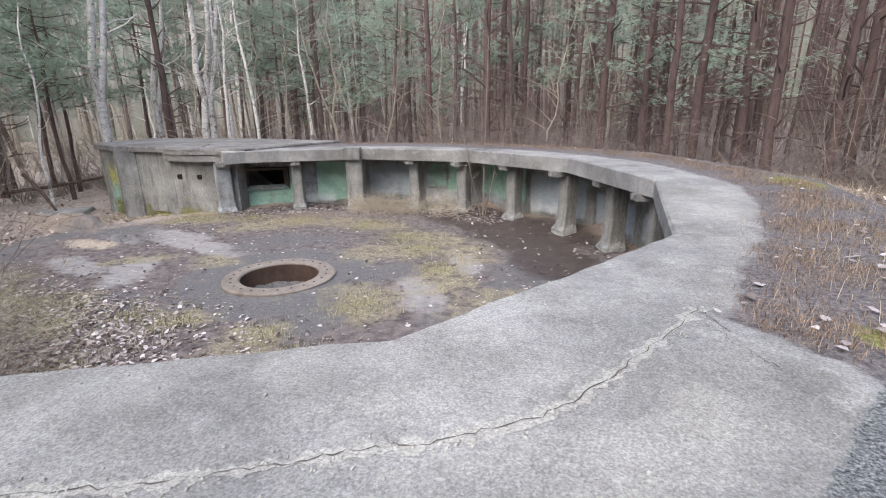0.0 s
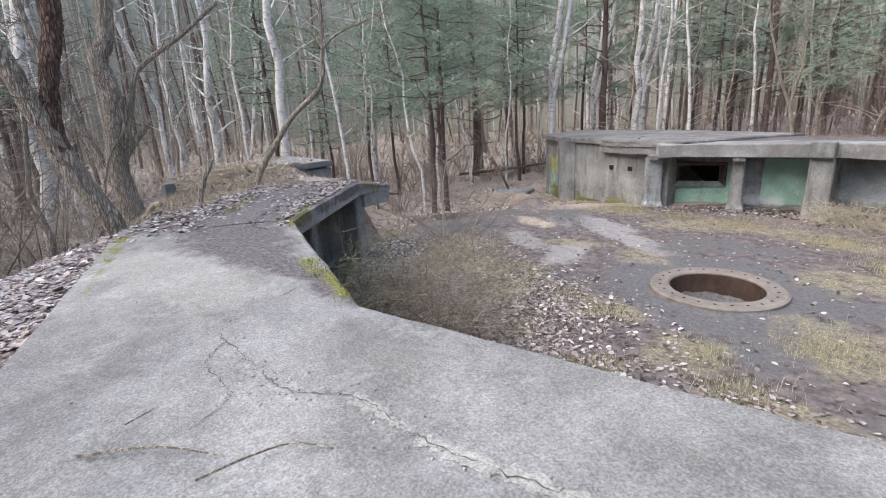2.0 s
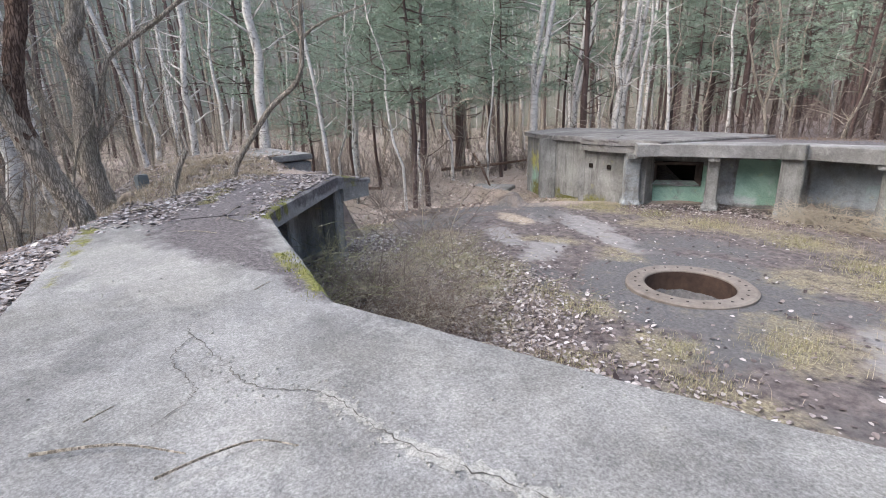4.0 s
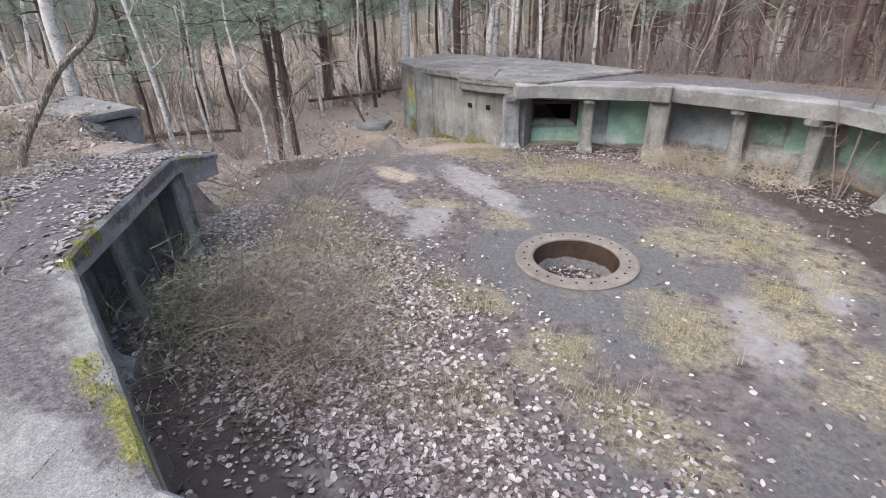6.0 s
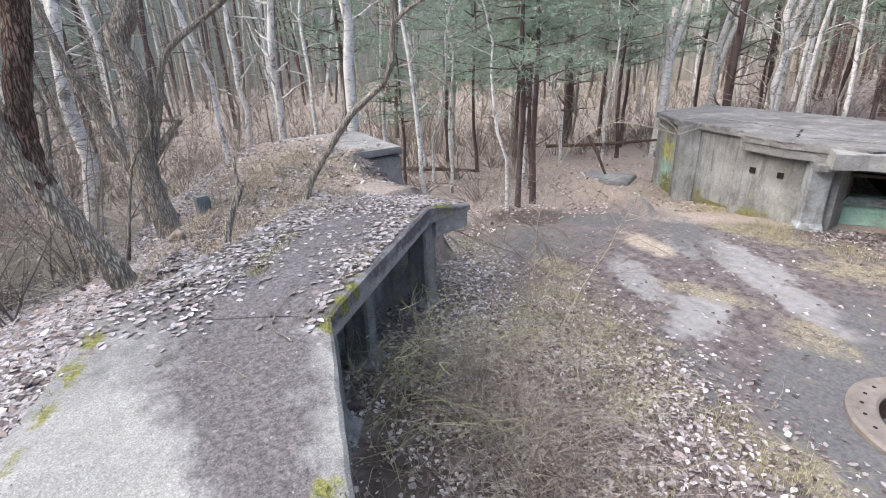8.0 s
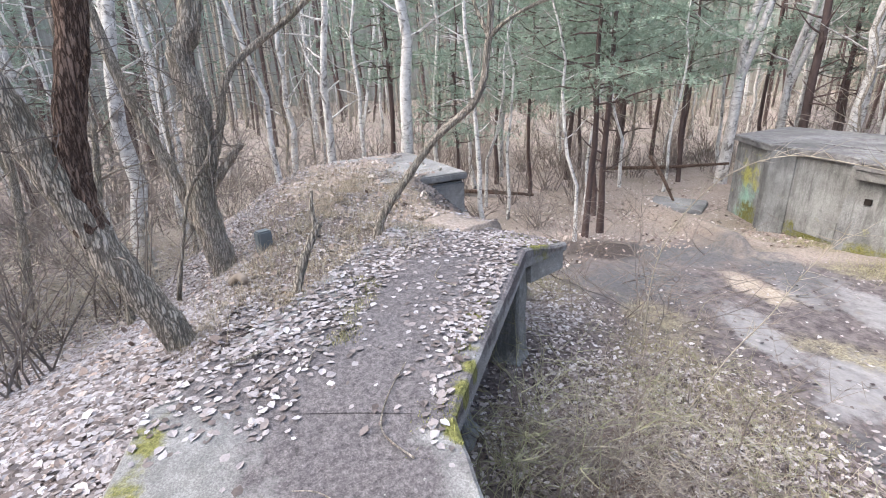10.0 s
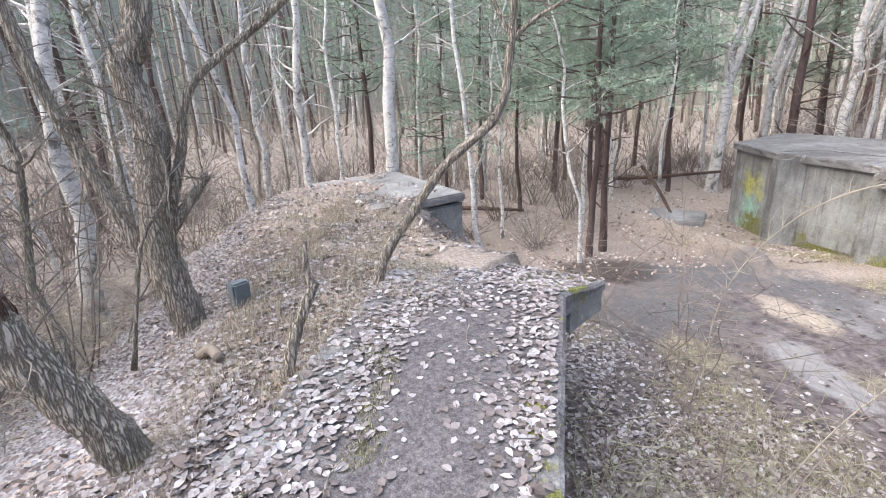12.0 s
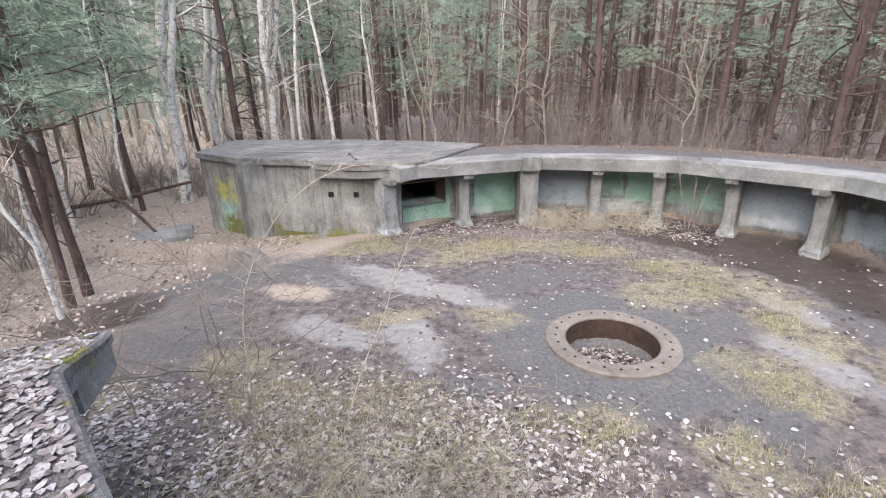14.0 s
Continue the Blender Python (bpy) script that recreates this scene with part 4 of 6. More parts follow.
SHRUBS = [shrub_proto(41, 22, 2.2, 0.6, TWIG), shrub_proto(42, 20, 3.4, 0.4, TWIG), shrub_proto(43, 24, 1.6, 0.9, TWIG), shrub_proto(44, 14, 4.4, 0.3, TWIG)]
LABEL = {"birch": ("white-barked birch with dark marks and bare twigs", "tree"), "pine": ("tall reddish-brown pine trunk with bare lower branches", "tree"),
         "fir": ("young green pine with soft needles", "tree"), "bare": ("thin leafless grey-barked tree", "tree")}
used = set()


def plant(kind, x, y, k=None, scale=1.0, turn=None):
    k = RNG.randrange(len(PROTO[kind])) if k is None else k
    turn = RNG.uniform(0, 360) if turn is None else turn
    src = PROTO[kind][k]
    m = Matrix.Translation((x, y, float(ground_z(x, y)))) @ Matrix.Rotation(radians(turn), 4, "Z") @ Matrix.Diagonal((scale, scale, scale, 1))
    if (kind, k) not in used:
        used.add((kind, k))
        src.matrix_basis = m
        ob = src
    else:
        ob = copy_thing(src, m)
        ob.scale = (scale, scale, scale)
    return tagged(ob, *LABEL[kind], group=kind + " trees")


# trees that stand apart and can be told one by one
for kind, x, y, k, sc, tn in (
        ("birch", -17.7, 6.95, 0, 1.15, 40), ("birch", -20.3, 5.3, 0, 1.0, 100), ("birch", -21.9, 6.7, 1, 1.0, 10), ("birch", -20.0, 8.95, 1, 1.0, 200), ("birch", -15.8, 8.4, 1, 0.9, 60),
        ("birch", -16.6, 3.1, 3, 1.2, 270), ("birch", -13.9, 9.9, 3, 0.9, 180), ("pine", -14.4, 11.4, 1, 0.7, 0), ("birch", -15.6, 0.2, 2, 0.95, 150), ("birch", -17.6, 0.8, 1, 1.0, 30),
        ("birch", -15.3, 25.5, 2, 1.1, 0), ("birch", -14.5, 26.0, 1, 1.2, 0), ("birch", -10.6, 27.5, 1, 1.0, 0), ("birch", -18.0, 25.0, 2, 1.1, 0), ("birch", -17.2, 20.5, 2, 1.25, 0),
        ("birch", -14.6, 23.7, 0, 1.2, 0), ("birch", -13.7, 24.3, 1, 1.1, 180), ("birch", -17.5, 17.4, 3, 1.0, 90), ("birch", -18.3, 15.8, 3, 1.1, 200), ("pine", -15.9, 22.8, 0, 1.0, 0),
        ("birch", -19.0, 10.5, 3, 1.0, 20), ("birch", -17.2, 10.0, 3, 0.9, 120), ("birch", -22.0, 11.5, 1, 1.0, 70), ("birch", -16.3, 15.0 - 2.6, 3, 1.0, 90), ("birch", -24.0, 14.0, 0, 1.0, 0),
        ("pine", 7.0, 20.0, 2, 1.0, 0), ("pine", 8.3, 19.5, 0, 1.0, 0), ("pine", -3.6, 24.8, 0, 1.0, 0), ("pine", 4.2, 22.8, 2, 1.0, 0), ("pine", 0.5, 27.0, 1, 1.0, 0),
        ("fir", -13.0, 29.0, 0, 1.3, 0), ("fir", -8.5, 30.0, 1, 1.4, 50), ("fir", -20.5, 22.0, 0, 1.3, 30), ("fir", -23.0, 18.0, 1, 1.5, 0), ("fir", -22.5, 13.0, 0, 1.2, 90),
        ("fir", -19.5, 12.6, 1, 1.2, 10), ("fir", 9.5, 24.0, 0, 1.2, 0), ("fir", 2.0, 30.0, 0, 1.4, 0), 
        ("bare", -2.5, 23.0, 0, 1.0, 0), ("bare", -7.0, 22.0, 1, 0.9, 0), ("bare", -4.9, 20.5, 2, 1.0, 0), ("bare", 1.5, 20.0, 2, 1.0, 40), ("bare", -12.6, 0.3, 0, 1.0, 0), ("bare", -14.0, -1.5, 1, 1.0, 0), ("fir", -14.1, 10.6, 0, 1.15, 0), ("fir", -16.0, 12.6, 1, 1.3, 0), ("fir", -15.0, 30.5, 0, 1.6, 0), ("fir", -12.0, 32.0, 1, 1.6, 0), ("fir", -20.0, 27.0, 1, 1.6, 0), ("fir", -24.0, 24.0, 0, 1.5, 0), ("fir", 6.5, 27.0, 0, 1.5, 0), ("fir", 15.0, 21.0, 0, 1.5, 0), ("fir", -6.0, 26.5, 1, 1.2, 0), ("fir", -18.5, 19.5, 1, 1.4, 0), ("fir", -21.5, 16.0, 0, 1.5, 0), ("fir", -25.0, 9.0, 0, 1.5, 0), ("fir", -2.0, 29.0, 1, 1.5, 0), ("fir", 17.0, 12.0, 1, 1.5, 0)):
    plant(kind, x, y, k, sc, tn)

def fallen(pts, r):
    e = Shape().tube([Vector(p) for p in pts], [r, r * 0.9, r * 0.6], 8)
    return tagged(part("fallen_trunk", e, BARKD, smooth=True), "thin dead trunk fallen among the trees", "fallen trunk", "fallen trunks")


fallen([(-17.6, 16.7, 0.75), (-16.5, 16.2, 0.2), (-15.5, 15.7, -0.45)], 0.07)
fallen([(-21.0, 17.5, -0.3), (-18.5, 18.6, 0.0), (-16.4, 19.6, 0.35)], 0.08)
fallen([(-22.5, 9.5, -0.6), (-20.6, 11.3, -0.5), (-19.0, 12.4, -0.45)], 0.09)
placed = [(o.location.x, o.location.y) for o in bpy.data.objects if o.get("category") == "tree"]


def free(x, y, gap):
    r, th = math.hypot(x - CX, y - CY), math.degrees(math.atan2(y - CY, x - CX))
    if r < 11.5 or poly_dist(np.array([x]), np.array([y]), MOUND)[0] < 1.6 or poly_dist(np.array([x]), np.array([y]), np.array(BLOCK))[0] < 1.5:
        return False
    if math.hypot(x + 15.3, y - 15.6) < 2.6 or (130 < th < 152 and r < 17):
        return False
    if y < 1 and x > -7 and r < 20:
        return False
    return all((x - a) ** 2 + (y - b) ** 2 > gap * gap for a, b in placed)


def scatter(n, r0, r1, gap, fn, lo=0, hi=360, tries=6):
    for i in range(n):
        for t in range(tries):
            r = math.sqrt(RNG.uniform(r0 * r0, r1 * r1))
            a = RNG.uniform(lo, hi)
            x, y = CX + r * math.cos(radians(a)), CY + r * math.sin(radians(a))
            if free(x, y, gap):
                placed.append((x, y))
                fn(x, y, a)
                break


def wood(x, y, a):
    pines = 0.85 if a < 95 or a > 320 else (0.45 if a < 125 else 0.08)
    if 128 < a < 200 and RNG.random() < 0.4:
        return
    u = RNG.random()
    kind = "pine" if u < pines else ("birch" if u < pines + (1 - pines) * 0.45 else "bare")
    if RNG.random() < (0.03 if a < 80 else 0.14 if a < 125 else 0.07):
        kind = "fir"
    plant(kind, x, y, RNG.randrange(2) if kind == "pine" and a < 85 and RNG.random() < 0.7 else None, RNG.uniform(0.65, 1.15))


scatter(230, 13, 34, 1.2, wood, -45, 265)
for i, (n, lo, hi) in enumerate(((150, -40, 130), (170, 130, 262))):
    def bush(x, y, a):
        src = SHRUBS[RNG.randrange(4)]
        sc = RNG.uniform(0.7, 1.2)
        ob = copy_thing(src, Matrix.Translation((x, y, float(ground_z(x, y)))) @ Matrix.Rotation(RNG.uniform(0, 6), 4, "Z") @ Matrix.Diagonal((sc, sc, sc, 1)))
        ob.scale = (sc, sc, sc)
        tagged(ob, "leafless brown undergrowth shrub", "shrub", "undergrowth shrubs")
    scatter(n, 11.5, 27, 0.7, bush, lo, hi)
for sh in SHRUBS:
    bpy.data.objects.remove(sh)
for kind, lst in PROTO.items():
    for k, e in enumerate(lst):
        if (kind, k) not in used:
            hide_proto(e)


SCRUB = island("olive_scrub", [(0.0, (0.18, 0.165, 0.125)), (0.5, (0.29, 0.285, 0.22)), (1.0, (0.43, 0.41, 0.34))])


# far woods: trunks, boughs and needles too many to count
def far_woods():
    rng = random.Random(99)
    tr, wh, nd, gr, un = Shape(), Shape(), Shape(), Shape(), Shape()
    for i in range(1400):
        r = math.sqrt(rng.uniform(32 ** 2, 75 ** 2))
        a = rng.uniform(-60, 275)
        x, y = CX + r * math.cos(radians(a)), CY + r * math.sin(radians(a))
        h, d = rng.uniform(13, 19), rng.uniform(0.16, 0.36)
        lx, ly = (rng.gauss(0, 1.3), rng.gauss(0, 1.3)) if a > 118 else (rng.gauss(0, 0.6), rng.gauss(0, 0.6))
        if a > 118 and rng.random() < 0.5:
            continue
        s = (wh if rng.random() < 0.15 else (gr if rng.random() < 0.5 else tr)) if a > 118 else tr
        s.tube([(x, y, -0.6), (x + lx * rng.uniform(0.1, 0.7), y + ly * rng.uniform(0.1, 0.7), h * 0.4), (x + lx, y + ly, h)], [d / 2, d * 0.42, d * 0.2], 5, False)
        for j in range(7):
            z = rng.uniform(2, 13)
            b = rng.uniform(0, 6.3)
            tr.tube([(x, y, z), (x + math.cos(b) * 1.2, y + math.sin(b) * 1.2, z + rng.uniform(-0.2, 0.5))], [0.025, 0.008], 3, False)
        for j in range((20 if rng.random() < 0.7 else 3) if a > 95 else (8 if rng.random() < 0.35 else 0)):
            q = Vector((x + rng.gauss(0, 1.2), y + rng.gauss(0, 1.2), rng.triangular(3.5, 16, 10)))
            for g in range(8):
                dv = Vector((rng.gauss(0, 1), rng.gauss(0, 1), rng.gauss(0.1, 0.5))).normalized() * rng.uniform(0.25, 0.6)
                sd = dv.orthogonal().normalized() * 0.035
                n0 = len(nd.v)
                nd.v += [tuple(q + sd), tuple(q - sd), tuple(q + dv)]
                nd.f.append((n0, n0 + 1, n0 + 2))
    for i in range(3600):
        r = math.sqrt(rng.uniform(20 ** 2, 60 ** 2))
        a = rng.uniform(-50, 268)
        x, y = CX + r * math.cos(radians(a)), CY + r * math.sin(radians(a))
        z, h = float(ground_z(x, y)) - 0.1, rng.triangular(0.6, 4.0, 1.2) * (1.5 if a < 100 else 0.8)
        for j in range(3):
            dx, dy = rng.gauss(0, 0.5) * h, rng.gauss(0, 0.5) * h
            un.tube([(x, y, z), (x + dx * 0.4, y + dy * 0.4, z + h * 0.55), (x + dx, y + dy, z + h * rng.uniform(0.7, 1.0))], [0.01 + 0.003 * h, 0.008 + 0.002 * h, 0.005], 3, False)
    sc = Shape()
    for i in range(2600):
        r = math.sqrt(rng.uniform(21 ** 2, 62 ** 2))
        a = rng.uniform(112, 268)
        x, y = CX + r * math.cos(radians(a)), CY + r * math.sin(radians(a))
        base, h = float(ground_z(x, y)), rng.triangular(0.5, 5.5, 1.2)
        for g in range(14):
            q = Vector((x + rng.gauss(0, 0.7), y + rng.gauss(0, 0.7), base + rng.uniform(0.1, h)))
            dv = Vector((rng.gauss(0, 1), rng.gauss(0, 1), rng.gauss(0.5, 0.7))).normalized() * rng.uniform(0.3, 0.9)
            sd = dv.orthogonal().normalized() * 0.012
            n0 = len(sc.v)
            sc.v += [tuple(q + sd), tuple(q - sd), tuple(q + dv)]
            sc.f.append((n0, n0 + 1, n0 + 2))
    tagged(part("far_scrub", sc, SCRUB), "olive-grey scrub between the distant trunks", "woods", kind="stuff")
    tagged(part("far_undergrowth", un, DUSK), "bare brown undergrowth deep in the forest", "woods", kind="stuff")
    tagged(part("far_grey_trunks", gr, BARK), "distant grey trunks of bare trees", "woods", kind="stuff")
    tagged(part("far_pine_trunks", tr, PINEB), "dense distant stand of brown pine trunks", "woods", kind="stuff")
    tagged(part("far_birch_trunks", wh, BIRCHB), "distant white birch trunks among pines", "woods", kind="stuff")
    tagged(part("far_needles", nd, NEEDLE), "distant dull green pine foliage", "woods", kind="stuff")


far_woods()


def backdrop():
    m, nt, bs = nodes_of("far_forest")
    v = coords(nt, (1, 1, 0.06))
    n = noisy(nt, v, 1.4, 9, 0.7)
    c = mixc(nt, attr(nt, "birches"), ramp(nt, n, [(0.35, (0.07, 0.056, 0.053)), (0.5, (0.14, 0.112, 0.105)), (0.68, (0.23, 0.19, 0.178))]),
             ramp(nt, n, [(0.35, (0.18, 0.165, 0.14)), (0.5, (0.3, 0.285, 0.25)), (0.68, (0.44, 0.42, 0.38))]))
    g = ramp(nt, noisy(nt, coords(nt), 0.25, 8, 0.7), [(0.45, (0,)), (0.62, (1,))])
    c = mixc(nt, mathn(nt, "MULTIPLY", g, 0.6), c, (0.22, 0.27, 0.21))
    link(nt, c, bs.inputs["Base Color"])
    bs.inputs["Roughness"].default_value = 1.0
    s = Shape()
    n = 240
    rng = random.Random(5)
    for i in range(n):
        a = 2 * math.pi * i / n
        s.v += [(CX + 82 * math.cos(a), CY + 82 * math.sin(a), -2), (CX + 82 * math.cos(a), CY + 82 * math.sin(a), 29 + rng.uniform(-3, 4))]
    s.f = [(2 * i, 2 * ((i + 1) % n), 2 * ((i + 1) % n) + 1, 2 * i + 1) for i in range(n)]
    turn = np.degrees(np.arctan2(np.array(s.v)[:, 1] - CY, np.array(s.v)[:, 0] - CX)) % 360
    tagged(part("backdrop", s, m, attrs=dict(birches=sstep(95, 125, turn) * (1 - sstep(262, 280, turn)))), "hazy brown-green wall of distant forest", "backdrop", kind="structure")


backdrop()


# ---- trees on the mound, each with its own bent shape ----
def smooth_line(pts, n=5):
    """Points along a soft curve through pts."""
    out = []
    P = [Vector(p) for p in pts]
    for i in range(len(P) - 1):
        a, b, c, d = P[max(i - 1, 0)], P[i], P[i + 1], P[min(i + 2, len(P) - 1)]
        for k in range(n):
            t = k / n
            out.append(0.5 * (2 * b + (c - a) * t + (2 * a - 5 * b + 4 * c - d) * t * t + (3 * b - a - 3 * c + d) * t ** 3))
    return out + [P[-1]]


def bent_tree(name, label, stems, bark, seed, twig_n=40, twig_len=0.9, category="tree", thick=1.0):
    """stems: (points, first radius, last radius, part name)."""
    rng = random.Random(seed)
    e = empty(name, stems[0][0][0])
    base = Vector(stems[0][0][0])
    tw = Shape()
    for pts, r0, r1, nm, *own in stems:
        line = [p - base for p in smooth_line(pts)]
        n = len(line) - 1
        rad = [(r0 + (r1 - r0) * i / n) * (1 + 0.08 * math.sin(i * 2.3 + seed)) for i in range(n + 1)]
        if nm == "trunk":
            rad[0] *= 1.45
            rad[1] *= 1.15
        part(nm, Shape().tube(line, rad, 20, True, 0.075), own[0] if own else bark, e, smooth=True)
        for k in range(twig_n):
            p = line[rng.randrange(n // 3, n + 1)]
            b = limb(tw, p, (rng.gauss(0, 1), rng.gauss(0, 1), rng.uniform(-0.1, 1)), rng.uniform(0.3, 1) * twig_len, 0.008 * thick, 3, rng, 0.25, 5)
            for j in range(3):
                limb(tw, b[rng.randrange(1, 5)], (rng.gauss(0, 1), rng.gauss(0, 1), rng.uniform(-0.2, 0.8)), rng.uniform(0.15, 0.4), 0.004 * thick, 3, rng, 0.3, 3)
    if twig_n:
        tagged(part("twig_mass", tw, TWIGP if bark == TWIGP else TWIG, e), kind="stuff")
    return tagged(e, label, category)


bent_tree("leaning_tree", "leaning forked tree with mossy foot beside the slab", [
    ([(-9.35, 1.3, 1.1), (-9.33, 1.15, 1.7), (-9.29, 0.89, 2.34), (-9.26, 0.74, 2.85), (-9.22, 0.6, 3.3), (-9.19, 0.47, 3.83), (-9.14, 0.33, 4.4), (-9.0, 0.0, 6.8)], 0.15, 0.1, "trunk"),
    ([(-9.27, 0.8, 2.6), (-9.27, 0.76, 3.05), (-9.29, 0.86, 3.69), (-9.32, 1.04, 4.4), (-9.36, 1.15, 5.6), (-9.4, 1.2, 7.0)], 0.12, 0.1, "stem", BARKD)], BARK, 3, 26)
bent_tree("old_tree", "thick grey forked tree with a dead stub", [
    ([(-12.05, 1.75, 0.8), (-12.0, 1.62, 1.7), (-12.0, 1.57, 2.45), (-12.0, 1.73, 3.56), (-12.0, 1.64, 4.23), (-12.0, 1.88, 4.84), (-11.95, 2.1, 7.5)], 0.2, 0.13, "trunk"),
    ([(-12.0, 1.66, 2.4), (-12.0, 1.97, 3.28), (-11.99, 2.23, 4.03), (-11.87, 3.1, 4.7), (-11.75, 3.8, 5.3)], 0.06, 0.035, "bough"),
    ([(-12.0, 1.62, 2.35), (-11.97, 1.95, 2.75), (-11.95, 2.2, 3.05)], 0.065, 0.05, "dead_stub"),
    ([(-12.05, 1.55, 1.7), (-12.2, 1.1, 3.2), (-12.3, 0.8, 4.4), (-12.4, 0.5, 7.0)], 0.09, 0.05, "stem")], BARK, 5, 22)
bent_tree("crooked_tree", "thin crooked bare tree leaning over the mound", [
    ([(-10.97, 3.72, 1.45), (-10.9, 3.9, 2.0), (-10.75, 4.22, 2.5), (-10.55, 4.6, 3.05), (-10.25, 5.1, 3.57), (-10.18, 5.22, 4.2), (-10.15, 5.25, 4.7), (-10.1, 5.3, 6.5)], 0.065, 0.035, "trunk"),
    ([(-10.17, 5.23, 4.3), (-10.0, 5.42, 4.5), (-9.8, 5.7, 4.65), (-9.3, 6.3, 4.9)], 0.03, 0.012, "bough"),
    ([(-10.18, 5.22, 4.35), (-10.3, 5.1, 4.7), (-10.5, 4.9, 5.4)], 0.03, 0.012, "bough")], BARK, 8, 9, 0.7)
bent_tree("dead_stump", "short dead forked sapling on the mound", [
    ([(-9.53, 2.34, 1.5), (-9.51, 2.5, 2.0), (-9.48, 2.71, 2.42)], 0.055, 0.04, "trunk"),
    ([(-9.48, 2.68, 2.35), (-9.48, 2.66, 2.6), (-9.48, 2.68, 2.78)], 0.03, 0.015, "fork")], BARK, 9, 0, 0.5, "stump")
bent_tree("thin_tree", "thin pale grey bare tree behind the mound", [
    ([(-11.9, 1.0, 0.9), (-11.7, 1.4, 2.4), (-11.7, 1.8, 3.1), (-11.75, 1.6, 4.2), (-11.9, 1.2, 7.0)], 0.026, 0.014, "trunk")], BARK, 12, 20)
# branching shrub in front of the gallery
bent_tree("sapling", "pale bare sapling growing before the gallery posts", [
    ([(-0.45, 14.0, -0.1), (-0.43, 14.0, 1.2), (-0.4, 14.05, 2.4), (-0.35, 14.1, 4.6)], 0.026, 0.007, "trunk"),
    ([(-0.4, 14.0, -0.05), (-0.2, 13.95, 1.0), (0.1, 13.9, 2.2), (0.3, 13.8, 3.4)], 0.016, 0.005, "stem"),
    ([(-0.5, 14.0, -0.05), (-0.75, 14.0, 1.0), (-0.95, 14.05, 2.0), (-1.2, 14.1, 3.2)], 0.016, 0.005, "stem")], TWIG, 15, 46, 0.7, "sapling", 0.6)
pp = Shape().box(0.16, 0.2, 0.6, Matrix.Translation((-11.3, 2.25, 1.62)) @ Matrix.Rotation(radians(20), 4, "Z"), 0.02)
tagged(part("vent_pipe", pp, PLASTIC), "stub of a grey-blue square pipe in the mound", "pipe")
log = Shape().tube(smooth_line([(-10.5, 1.75, 1.55), (-10.25, 1.85, 1.7), (-10.0, 1.9, 1.72)]), [0.05] * 11, 8)
tagged(part("log", log, WOOD, smooth=True), "short pale rotting log on the leaves", "log")


# ---- shrubs in the pit ----
def cane_bush(name, label, spots, n, length, mat, seed, r=0.0045, arch=0.16, side=4):
    rng = random.Random(seed)
    s = Shape()
    for i in range(n):
        cx, cy, sp = spots[i % len(spots)]
        x, y = cx + rng.gauss(0, sp), cy + rng.gauss(0, sp)
        a = rng.uniform(0, 6.28)
        z = float(ground_z(x, y)) - 0.03
        k = rng.uniform(0.25, 1.7)
        b = limb(s, (x, y, z), (math.cos(a) * k, math.sin(a) * k, 1), rng.uniform(0.5, 1.0) * length, r, 3, rng, 0.2, 8, arch * rng.uniform(0.3, 1.4))
        for j in range(side):
            limb(s, b[rng.randrange(2, 8)], (rng.gauss(0, 1), rng.gauss(0, 1), rng.uniform(-0.3, 0.9)), rng.uniform(0.2, 0.5) * max(1.0, length * 0.6), r * 0.7, 3, rng, 0.3, 4)
    return tagged(part(name, s, mat), label, "shrub", kind="stuff")


cane_bush("bramble_thicket", "tangled dry bramble canes over the leaf litter", [(-6.6, 4.6, 0.5), (-5.9, 4.4, 0.5), (-7.2, 4.7, 0.45), (-5.4, 4.5, 0.45), (-6.3, 5.1, 0.5), (-7.6, 4.7, 0.4)], 430, 1.0, TWIG, 51, 0.0048, 0.22, 5)
cane_bush("bramble_dark", "dark wiry bramble stems in the leaf litter", [(-6.6, 4.6, 0.7), (-5.4, 4.2, 0.6), (-6.2, 4.2, 0.5), (-5.0, 4.0, 0.5)], 260, 0.8, BARKD, 59, 0.0045, 0.2)
cane_bush("bramble_pale", "pale arching bramble canes", [(-6.9, 4.6, 0.5), (-6.1, 4.8, 0.6), (-7.4, 5.3, 0.5), (-5.6, 4.7, 0.5), (-6.6, 5.6, 0.6)], 330, 1.0, TWIGP, 52, 0.0038, 0.2, 5)
cane_bush("bramble_green", "long olive-green bramble canes by the gallery corner", [(-7.3, 3.6, 0.3), (-7.8, 4.1, 0.3), (-6.9, 3.7, 0.3), (-8.2, 4.9, 0.35)], 70, 1.9, OLIVE, 60, 0.006, 0.14, 6)
cane_bush("briar_olive", "thorny olive-green briar shoots on the leaf heap", [(-6.9, 6.1, 0.5), (-7.6, 6.4, 0.5), (-6.2, 5.9, 0.45)], 70, 1.1, OLIVE, 61, 0.0042, 0.1, 6)
cane_bush("thin_shrub", "thin upright pale shoots before the gallery end", [(-7.6, 6.2, 0.25), (-6.9, 6.8, 0.3), (-8.3, 6.6, 0.3), (-9.3, 7.2, 0.35)], 26, 1.8, TWIG, 53, 0.0065, 0.05, 7)
cane_bush("entrance_shrub", "thin bare saplings at the pit entrance", [(-10.2, 7.4, 0.5), (-11.3, 8.1, 0.6), (-9.6, 8.0, 0.4)], 40, 3.2, TWIG, 54, 0.008, 0.02, 7)
